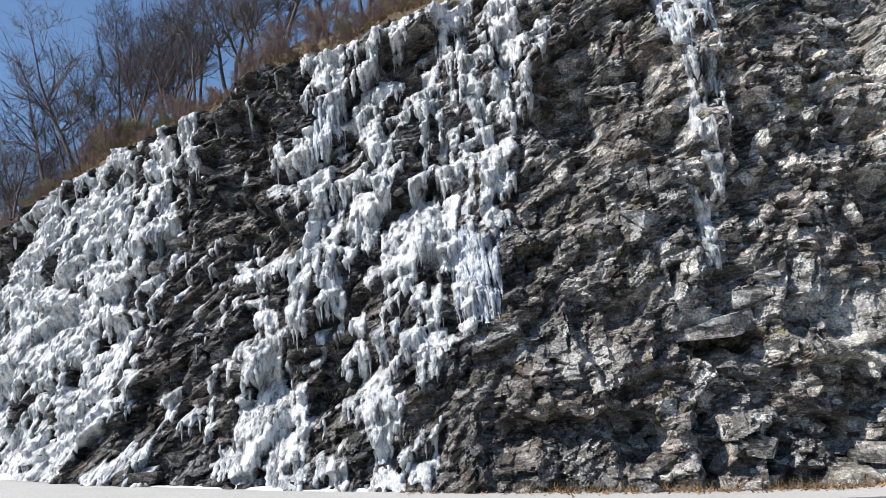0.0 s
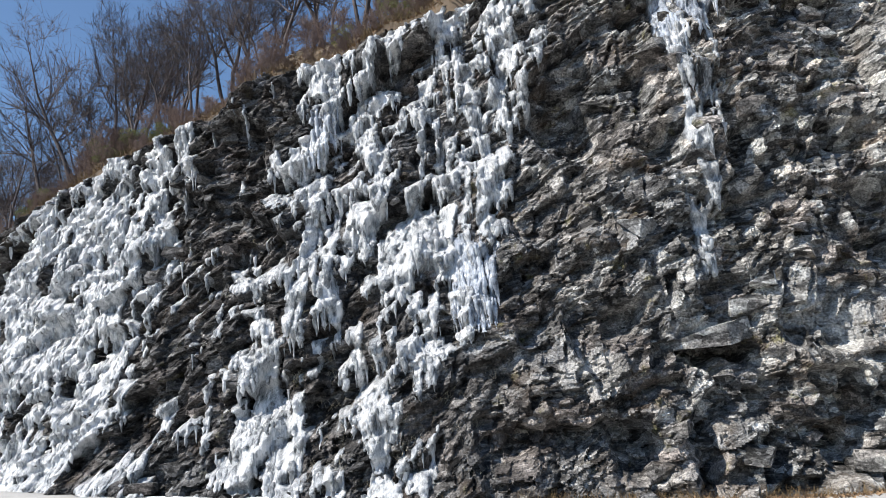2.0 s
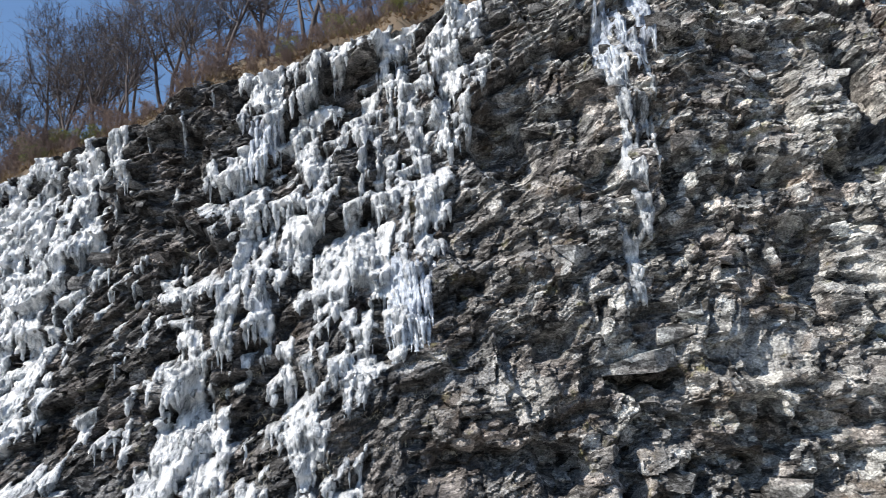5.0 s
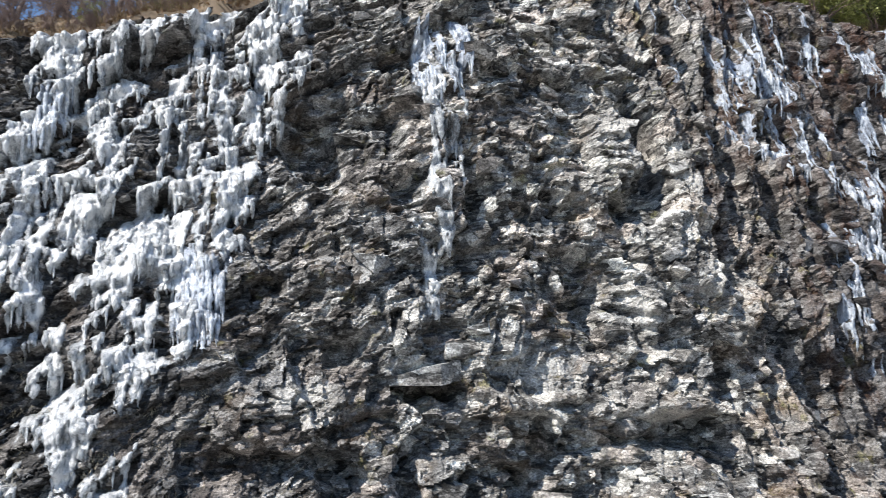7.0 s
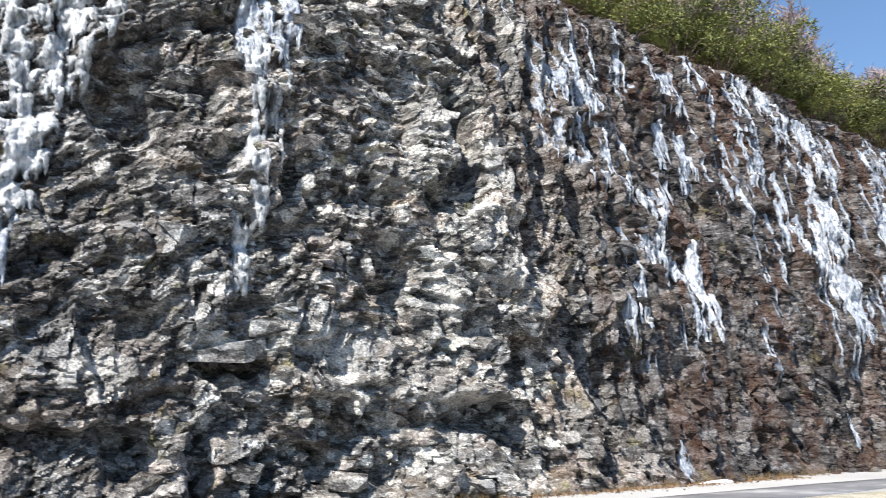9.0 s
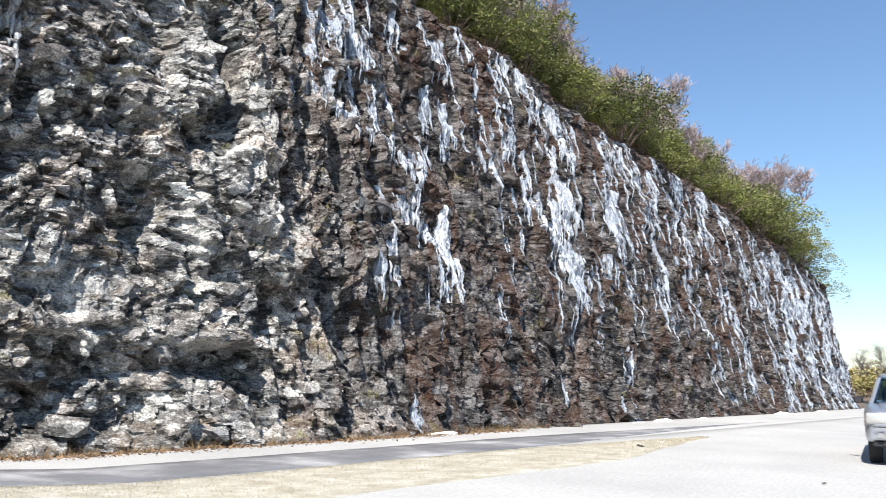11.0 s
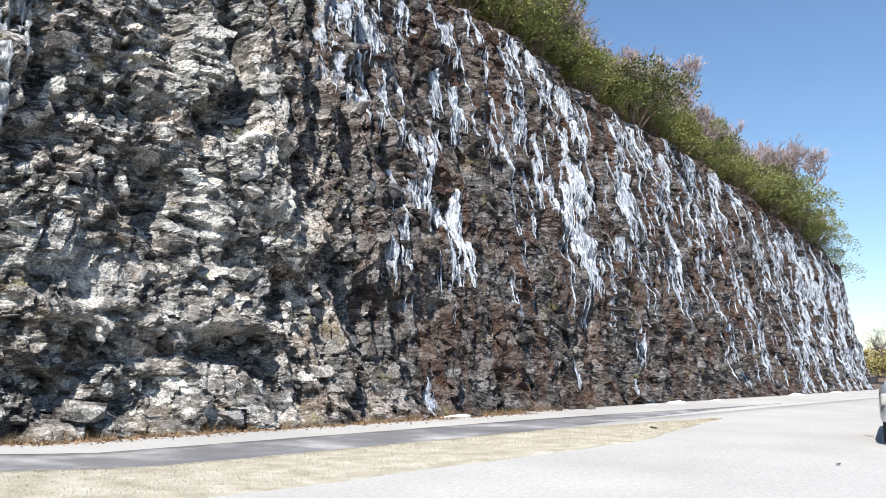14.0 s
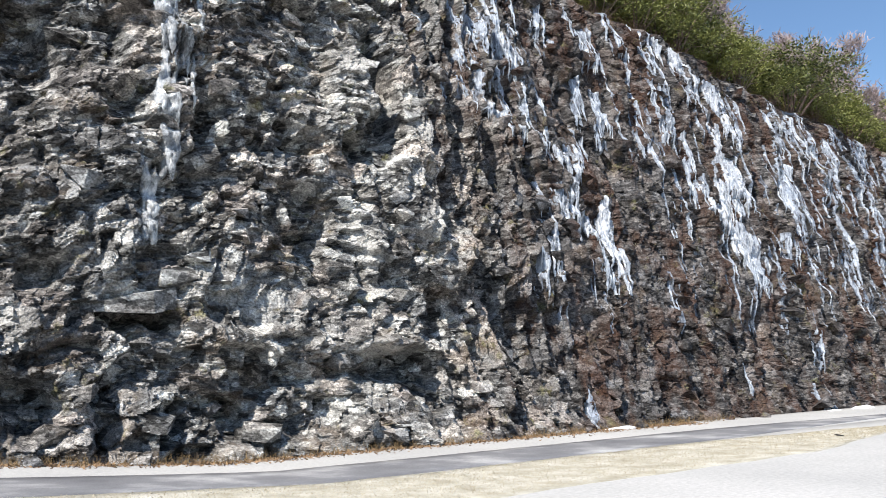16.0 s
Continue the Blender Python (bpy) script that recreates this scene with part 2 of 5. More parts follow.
def value_noise(x, z, k):
    i, j = np.floor(x), np.floor(z)
    u, v = x - i, z - j
    u, v = u * u * (3 - 2 * u), v * v * (3 - 2 * v)
    a, b = hashed(i, j, k), hashed(i + 1, j, k)
    c, d = hashed(i, j + 1, k), hashed(i + 1, j + 1, k)
    return (a * (1 - u) + b * u) * (1 - v) + (c * (1 - u) + d * u) * v - 0.5


def octaves(x, z, k, count=4):
    total, amp = 0.0, 1.0
    for o in range(count):
        total = total + amp * value_noise(x * 2**o, z * 2**o, k + o * 7)
        amp *= 0.5
    return total


def cells(x, z, k, jitter=0.9, power=2.0):
    """Nearest seed of a jittered lattice: offset from it and its random numbers, and the distance."""
    i, j = np.floor(x), np.floor(z)
    best = np.full(x.shape, 1e9)
    dx, dz, bi, bj = (np.zeros(x.shape) for _ in range(4))
    for di in (-1, 0, 1):
        for dj in (-1, 0, 1):
            p, q = i + di, j + dj
            ex = x - p - 0.5 - jitter * (hashed(p, q, k) - 0.5)
            ez = z - q - 0.5 - jitter * (hashed(p, q, k + 3) - 0.5)
            d = np.abs(ex) ** power + np.abs(ez) ** power
            near = d < best
            best = np.where(near, d, best)
            dx, dz, bi, bj = np.where(near, ex, dx), np.where(near, ez, dz), np.where(near, p, bi), np.where(near, q, bj)
    return dx, dz, hashed(bi, bj, k + 11) - 0.5, hashed(bi, bj, k + 17) - 0.5, hashed(bi, bj, k + 23) - 0.5, best ** (1 / power)


def smooth01(v):
    v = np.clip(v, 0, 1)
    return v * v * (3 - 2 * v)


def blurred(f, times=2):
    """Takes the stair-steps off breaks that run slantwise."""
    f = f.copy()
    for _ in range(times):
        f[1:-1] = (f[:-2] + 2 * f[1:-1] + f[2:]) / 4
        f[:, 1:-1] = (f[:, :-2] + 2 * f[:, 1:-1] + f[:, 2:]) / 4
    return f


# ---------------------------------------------------------------- the plan of the cliff
LEAN = 0.22
LIP_X = (-26, -18.8, -16.3, -13.7, -11.6, -9.5, -7.4, -6.5, -5.1, -3.3, -1.3, 1.1, 8, 14, 18, 20.7, 24.3, 28, 33.5, 39.5, 46.2, 54.4, 60, 62.5, 70)
LIP_Z = (9.2, 11.1, 11.6, 11.6, 12.0, 12.0, 12.0, 12.5, 12.85, 13.1, 13.2, 13.7, 15.1, 16.2, 16.3, 15.6, 15.2, 14.6, 13.75, 13.3, 12.3, 11.0, 9.0, 6.8, 3.0)


def foot_y(x):
    return 15.7 + 0.018 * np.maximum(0, 6 - x) ** 2 + 0.5 * np.maximum(0, x - 61) ** 2


def foot_z(x):
    return 0.055 * np.maximum(0, 6 - x) ** 1.12 * np.clip((x + 80) / 60, 0, 1)


def lip_z(x):
    return np.interp(x, LIP_X, LIP_Z) + 0.25 * octaves(x * 0.9, x * 0 + 3.3, 5, 4)


def bump_at(x, z, cx, cz, rx, rz):
    return np.exp(-(((x - cx) / rx) ** 2 + ((z - cz) / rz) ** 2))


def block_at(x, z, cx, cz, rx, rz):
    """Like bump_at, with a flatter middle and steeper sides."""
    return np.exp(-((np.abs((x - cx) / rx) ** 3 + np.abs((z - cz) / rz) ** 3) ** 2.5))


# along the cliff, height, half-width, half-height, depth
HOLLOWS = ((11.3, 9.1, 0.34, 1.25, 1.5), (10.8, 7.8, 0.45, 0.4, 0.8), (8.58, 4.46, 0.30, 0.42, 0.5), (10.3, 7.3, 0.8, 0.36, 0.5), (8.5, 7.3, 0.6, 0.22, 0.4), (7.2, 7.3, 0.26, 0.56, 0.6), (8.6, 5.2, 0.61, 0.85, 0.7), (11.0, 10.4, 0.34, 0.55, 0.6),
           (2.4, 8.8, 0.64, 0.93, 0.7), (4.5, 7.5, 0.46, 0.55, 0.5), (2.8, 3.7, 0.44, 0.44, 0.6), (4.5, 2.9, 0.71, 0.25, 0.7), (6.5, 0.75, 0.30, 0.46, 0.6), (8.2, 0.7, 0.65, 0.5, 0.4),
           (10.3, 1.8, 1.22, 0.37, 0.8), (7.0, 1.8, 0.28, 0.45, 0.6), (2.7, 1.1, 0.40, 0.55, 0.45), (3.9, 1.0, 0.28, 0.6, 0.4), (11.7, 2.9, 0.39, 0.71, 0.6), (12.4, 5.4, 0.32, 0.9, 0.5), (5.2, 0.8, 0.38, 0.3, 0.4))
BULGES = ((10.0, 9.2, 0.62, 1.15, 0.8), (11.2, 6.5, 1.21, 1.27, 0.7), (11.7, 4.8, 1.02, 0.91, 0.5), (8.5, 8.2, 0.68, 0.55, 0.2), (10.1, 4.8, 0.42, 0.8, 0.5), (9.0, 2.35, 1.94, 0.26, 0.5), (10.1, 0.6, 1.19, 0.55, 0.6), (7.4, 1.0, 0.45, 0.4, 0.5),
          (3.4, 0.9, 0.33, 0.59, 0.6), (6.7, 2.2, 0.77, 0.41, 0.5), (2.5, 5.5, 0.45, 0.33, 0.5), (7.0, 5.2, 0.58, 0.54, 0.4), (5.0, 8.5, 0.57, 1.28, 0.3), (3.2, 1.9, 0.58, 0.31, 0.5), (12.1, 7.9, 0.79, 1.03, 0.4))


def box_at(x, z, x0, x1, z0, z1, e=0.12):
    return smooth01((x - x0) / e) * smooth01((x1 - x) / e) * smooth01((z - z0) / e) * smooth01((z1 - z) / e)


def strata_of(x, z):
    """Coordinates along and across the tilted bedding of the rock."""
    dip = np.interp(x, (-16, 1, 7, 13, 30), (0.36, 0.26, 0.08, -0.10, -0.14))
    along = x + 0.45 * octaves(x * 0.6, z * 0.6, 41, 3)
    across = z - dip * (x - 6) + 0.75 * octaves(x * 0.45, z * 0.4, 43, 4)
    return along, across


def joints(x, z, levels):
    """Tilted blocks of broken rock, bounded by joints."""
    wx, wq = strata_of(x, z)
    right = smooth01((x - 11) / 5)
    tall = 1 + 1.6 * right
    d = 0.0
    bias = np.interp(x, (-12, -4, 2, 6, 11, 15), (-0.35, -0.15, 0.08, 0.28, 0.30, 0.14))
    for sx, sz, k, turn, off, tx, tz in levels:
        c, s = math.cos(turn), math.sin(turn)
        a, b, r1, r2, r3, _ = cells((c * wx + s * wq) / (sx / tall ** 0.5), (c * wq - s * wx) / (sz * tall ** 0.5), k, 0.95, 2.2)
        d = d + off * r1 + tx * (r2 + bias) * a + tz * (r3 - 0.34) * (1 - 0.6 * right) * b
    return d


def slabs(x, z, levels):
    """Beds of rock broken into slabs of uneven length: each stands out by its own amount, is undercut below and slopes back above."""
    wx, wq = strata_of(x, z)
    right = smooth01((x - 12) / 5)
    d = 0.0
    for sx, sz, k, off, tx, tz, open_share in levels:
        u = wq / (sz * (1 + 1.1 * right)) + 0.55 * octaves(wx / sx * 0.45, wq / sz * 0.15, k + 1, 3)
        j = np.floor(u)
        up = u - j
        v = wx / (sx * (1 - 0.35 * right) * (0.55 + 0.9 * hashed(j, j * 0 + 3, k))) + 7.3 * hashed(j, j * 0 + 5, k) + 0.5 * (hashed(j, j * 0 + 9, k) - 0.5) * up + 0.3 * octaves(wx / sx, wq / sz * 0.8, k + 2, 2)
        i = np.floor(v)
        side = v - i
        r1, r2, r3 = hashed(i, j, k + 11), hashed(i, j, k + 17), hashed(i, j, k + 23)
        block = off * (r1 - 0.5) + tx * (r2 - 0.42) * (side - 0.5) - tz * (0.15 + r3) * (up - 0.5)
        # now and then a slab has dropped out
        d = d + block - 1.1 * off * (hashed(i, j, k + 31) < open_share)
    return d


def jut_big(x, z):
    """How far the large blocks stand out of the cut, in metres."""
    d = 1.0 * octaves(x * 0.16, z * 0.2, 2, 3)
    calm = 1 - 0.75 * np.clip(bump_at(x, z, 11.3, 5.9, 1.1, 2.0) + bump_at(x, z, 8.7, 8.2, 0.7, 0.5) + bump_at(x, z, 10.1, 0.7, 1.0, 0.5) + bump_at(x, z, 11.5, 8.9, 0.9, 1.4), 0, 1) - 0.25 * box_at(x, z, 1.5, 13, 0, 11, 1.0)
    d = d + calm * joints(x, z, ((1.7, 2.0, 100, 0.12, 0.46, 0.72, 0.46), (0.85, 0.95, 200, 0.38, 0.30, 0.46, 0.30)))
    d = d + (0.3 + 0.6 * calm) * slabs(x, z, ((1.2, 0.75, 600, 0.26, 0.34, 0.16, 0.10),))
    rough = 0.30 * octaves(x * 1.5, z * 1.5, 83, 4)
    for cx, cz, rx, rz, deep in HOLLOWS:
        d = d - 0.9 * deep * block_at(x + rough, z - rough, cx, cz, rx, rz)
    for cx, cz, rx, rz, proud in BULGES:
        d = d + 0.65 * proud * block_at(x - rough, z + rough, cx, cz, rx, rz)
    # the toe runs out and the lip rounds off
    d = d + 0.35 * np.exp(-np.maximum(0, z - foot_z(x)) / 0.5) - 0.12 * box_at(x, z, 5.5, 13.0, -1.0, 1.9, 0.4)
    return d * (1 - 0.42 * smooth01((x - 12) / 6)) - 0.9 * smooth01(1 - (lip_z(x) - z) / 0.8) ** 2


def jut_fine(x, z):
    d = (0.85 - 0.45 * smooth01((x - 5) / 2) * smooth01((14 - x) / 2)) * slabs(x, z, ((0.50, 0.30, 620, 0.12, 0.17, 0.08, 0.12), (0.24, 0.14, 640, 0.035, 0.07, 0.03, 0.10)))
    d = d + joints(x, z, ((0.40, 0.40, 300, -0.30, 0.15, 0.26, 0.19), (0.17, 0.17, 400, 0.2, 0.05, 0.09, 0.07)))
    wx, wq = strata_of(x, z)
    flutes = 0.22 * octaves(x * 1.6, z * 0.22, 71, 4) * smooth01((x - 12) / 5)
    return d * (1 - 0.3 * smooth01((x - 12) / 6)) + flutes + 0.05 * octaves(wx * 3, wq * 9, 61, 3) + 0.035 * octaves(x * 9, z * 9, 67, 2)


def face_y(x, z):
    return foot_y(x) + LEAN * (z - foot_z(x)) - jut_big(x, z) - jut_fine(x, z)


def face_grid(x, z):
    """The same over a whole grid, with slanting breaks kept clean."""
    return foot_y(x) + LEAN * (z - foot_z(x)) - blurred(jut_big(x, z), 2) - jut_fine(x, z)


def ground_z(x, y):
    rise = foot_z(x) * smooth01((y - 5) / 8.0)
    far = np.sqrt(x * x + y * y)
    out = np.clip((far - 90) / 400, 0, 1)
    mound = 3.0 * smooth01((x - 95) / 40) * smooth01((40 - np.abs(y - 8)) / 40)
    return rise * (1 - out) + mound


# ---------------------------------------------------------------- ground, road, paving
def sheet(name, xs, ys, lift, mat, label, category, wave=None):
    X, Y = np.meshgrid(np.asarray(xs, float), np.asarray(ys, float))
    if wave is not None:
        Y = wave(X, Y)
    Z = ground_z(X, Y) + lift
    X, Y, Z = (np.pad(a, 1, "edge") for a in (X, Y, Z))
    Z[[0, -1]] -= 0.05
    Z[:, [0, -1]] -= 0.05
    me = grid_mesh(name, np.stack([X, Y, Z], -1), np.ones((X.shape[0] - 1, X.shape[1] - 1), bool), mat, True)
    return tagged(new(name, me), label, category, kind="structure")


xs_far = np.concatenate([[-2500, -900, -350, -150], np.arange(-80, 181, 4), [260, 420, 900, 2500]])
ys_far = np.concatenate([[-2500, -900, -350, -120, -60], np.arange(-40, 61, 2.5), [90, 160, 350, 900, 2500]])
sheet("ground", xs_far, ys_far, -0.12, SOIL, "brown bare soil and gravel of the roadside", "ground")
sheet("road", np.arange(-60, 200, 1.0), np.linspace(0, 1, 9), 0.004, PALE, "pale road edge along the foot of the cliff", "road",
      lambda x, v: 11.3 + v * (np.minimum(foot_y(np.minimum(x, 62)), 40) - 0.35 - 11.3))
sheet("asphalt_lane", np.arange(-60, 34, 0.5), (0, 0.25, 0.5, 0.75, 1), 0.010, ASPHALT, "dark grey asphalt lane beside the cliff", "road",
      lambda x, v: 10.85 + 1.2 * smooth01((x - 12) / 20) + v * (2.1 - 2.0 * smooth01((x - 14) / 19)) + 0.05 * octaves(x * 0.6, v, 9, 3))
# ends early behind the camera, unseen, so less light bounces onto the cliff
sheet("pavement", np.concatenate([np.arange(-60, 120, 2.0)]), np.arange(-7.6, 12.4, 1.0), -0.004, PALE, "sun-bleached pale paving of the pull-off", "pavement")


def turf_y(x, v):
    a, b = 8.0 + 1.4 * smooth01((x - 13) / 9.0), 10.82 - 0.7 * smooth01((x - 14) / 9)
    mid, half = (a + b) / 2, (b - a) / 2 * np.sqrt(np.clip((22.5 - x) / 3.0, 0, 1))
    return mid + (2 * v - 1) * half + 0.12 * octaves(x * 0.9, v * 2, 13, 3)


sheet("grass_strip", np.concatenate([np.arange(-40, 19, 0.4), np.arange(19, 22.6, 0.1)]), np.linspace(0, 1, 9), 0.008, STRAW_BED, "dry straw-coloured turf strip between road and pull-off", "grass", turf_y)

# ---------------------------------------------------------------- the cliff
xs = [-25.0]
while xs[-1] < 69:
    xs.append(xs[-1] + 0.034 + 0.0016 * max(0.0, xs[-1] - 14) + 0.004 * max(0.0, -14 - xs[-1]))
xs = np.array(xs)
ROWS = 410
V = np.linspace(0, 1, ROWS)[:, None]
X = np.broadcast_to(xs[None], (ROWS, len(xs)))
Z = (foot_z(X) - 0.4) * (1 - V) + lip_z(X) * V
cliff = tagged(new("cliff", grid_mesh("cliff", np.stack([X, face_grid(X, Z), Z], -1), np.ones((ROWS - 1, len(xs) - 1), bool), ROCK)),
               "tall blasted cliff of dark grey fractured rock beside the road", "cliff", kind="structure")

# hillside on top, behind the lip
hx, hv = np.arange(-60, 90, 0.6), np.concatenate([np.linspace(0, 6, 16), np.linspace(7, 60, 14)])
HX, HV = np.meshgrid(hx, hv)
LZ = lip_z(np.clip(HX, -25, 69))
LY = face_y(np.clip(HX, -25, 69), LZ)


def hill_z(x, back):
    """Height of the wooded ground some metres behind the lip."""
    steep = np.interp(x, (-20, 0, 12, 60), (0.62, 0.68, 0.6, 0.5))
    return lip_z(np.clip(x, -25, 69)) + steep * np.minimum(back, 9) + 0.12 * np.maximum(0, np.minimum(back, 30) - 9) - 0.6 * np.maximum(0, back - 30) + 0.25 * octaves(x * 0.5, back * 0.5, 71, 3)


HZ = np.where(HV < 0.01, LZ - 0.35, hill_z(HX, HV)) - 0.25 * np.maximum(0, -25 - HX) - 0.35 * np.maximum(0, HX - 66)
hill = tagged(new("hillside", grid_mesh("hillside", np.stack([HX, LY + HV - 0.25, HZ], -1), np.ones((HX.shape[0] - 1, HX.shape[1] - 1), bool), SOIL, True)),
              "brown leaf-strewn slope above the cliff", "hillside", kind="structure")


def hill_places(x, back):
    """Points of the slope above the cliff, an array (count, 3)."""
    x, back = np.atleast_1d(np.asarray(x, float)), np.atleast_1d(np.asarray(back, float))
    y = np.interp(np.clip(x, -25, 69), hx, LY[0]) + back - 0.25
    return np.stack([x, y, hill_z(x, back)], -1)


def hill_place(x, back):
    return Vector(hill_places(x, back)[0])


# ---------------------------------------------------------------- ice
def icicle_mesh(name, seed):
    rng = random.Random(seed)
    bm = bmesh.new()
    rings = []
    for k in range(6):
        t = k / 5
        r = (1 - t) ** 0.8 * (1 + 0.25 * math.sin(9 * t + seed)) if k < 5 else 0.02
        rings.append([bm.verts.new((r * math.cos(a) + 0.15 * math.sin(5 * t + seed) * t, r * math.sin(a), -t)) for a in [i * math.tau / 6 + rng.uniform(-0.2, 0.2) for i in range(6)]])
    for p, q in zip(rings, rings[1:]):
        for i in range(6):
            bm.faces.new((p[i], p[(i + 1) % 6], q[(i + 1) % 6], q[i]))
    me = bpy.data.meshes.new(name)
    for f in bm.faces:
        f.smooth = True
    bm.to_mesh(me)
    bm.free()
    me.materials.append(ICE)
    return set_thickness(me, np.full(len(me.vertices), 0.5))


ICICLES = [icicle_mesh("icicle", s) for s in range(5)]


def cascade(X, Z, w, h, seed, cover):
    """Hanging curtains of ice: columns of width w broken into falls of height h, each thickening downwards and then cut off."""
    wx = (X + 0.28 * w * octaves(X / w * 0.8, Z / h * 0.7, seed, 3) * 2 + 0.12 * w * np.sin(Z / h * 2.3 + seed)) / w
    col = np.floor(wx)
    across = 2 * np.abs(wx - col - 0.5)
    ragged = 0.22 * octaves(X / w * 5, 0 * X + 0.5, seed + 4, 2)
    hz = Z / (h * (0.65 + 0.8 * hashed(col, col * 0 + 2, seed))) + hashed(col, col * 0, seed + 1) * 9 + ragged
    row = np.floor(hz)
    down = 1 - (hz - row)
    there = hashed(col, row, seed + 2) < cover
    size = 0.55 + 0.9 * hashed(col, row, seed + 3)
    body = np.sqrt(np.clip(1 - across**2, 0, 1)) * (0.30 + 0.70 * smooth01(down * 1.25)) * np.clip((1 - down) / 0.07, 0, 1) ** 0.6
    return body * size * there


def islands(keep):
    """Numbers the connected patches of a grid."""
    rows, cols = keep.shape
    free = bytearray(np.pad(keep, 1).astype(np.uint8).tobytes())
    width = cols + 2
    names = np.zeros((rows + 2) * width, np.int32)
    count = 0
    for start in np.flatnonzero(np.pad(keep, 1)).tolist():
        if not free[start]:
            continue
        count += 1
        free[start] = 0
        stack, found = [start], []
        while stack:
            i = stack.pop()
            found.append(i)
            for k in (i - 1, i + 1, i - width, i + width):
                if free[k]:
                    free[k] = 0
                    stack.append(k)
        names[found] = count
    return names.reshape(rows + 2, width)[1:-1, 1:-1]


def ice_columns(thing, grid, out, surface, mat, per_metre, length, radius, seed):
    """Hanging strands of ice that run down over the sheet: rounded, tapering, bunched side by side."""
    X, Z = grid
    step = X[0, 1] - X[0, 0]
    spots = np.argwhere(out)
    count = int(len(spots) * step * step * per_metre)
    if count < 1:
        return
    rng = random.Random(seed * 13 + 5)
    verts, faces, shade, sides = [], [], [], 6
    rows = len(Z)
    for _ in range(count):
        j, i = spots[rng.randrange(len(spots))]
        long, r0 = rng.uniform(*length) * rng.uniform(0.5, 1.0), rng.uniform(*radius)
        drop = max(1, round(0.07 / step))
        rings = max(3, int(long / (drop * step)))
        y, x, base = None, X[j, i], len(verts)
        waver, phase = rng.uniform(0.1, 0.5) * r0, rng.uniform(0, 6)
        made, milk = 0, rng.uniform(0.25, 1.0)
        for k in range(rings + 1):
            jj = j - k * drop
            if jj < 0:
                break
            t = k / rings
            here = float(surface[jj, i])
            y = here if y is None else min(here, y + 0.016)
            r = r0 * (0.45 + 0.75 * math.sin(math.pi * min(1.0, 0.15 + 0.75 * t))) * (1 + 0.28 * math.sin(phase + 11 * t * rings / 4)) * (1 - 0.9 * max(0.0, (t - 0.72) / 0.28))
            cx = x + waver * math.sin(phase + 5 * t)
            for q in range(sides):
                a = q * math.tau / sides
                verts.append((cx + r * math.cos(a), y - 0.35 * r + 0.8 * r * math.sin(a), float(Z[jj, i])))
            shade += [milk] * sides
            made += 1
        for k in range(made - 1):
            for q in range(sides):
                a, b = base + k * sides + q, base + k * sides + (q + 1) % sides
                faces.append((a, a + sides, b + sides, b))
    tagged(part("icicle_curtain", set_thickness(mesh_from("icicle_curtain", verts, faces, mat, True), shade), thing, "bunched hanging strands of ice"), kind="stuff")


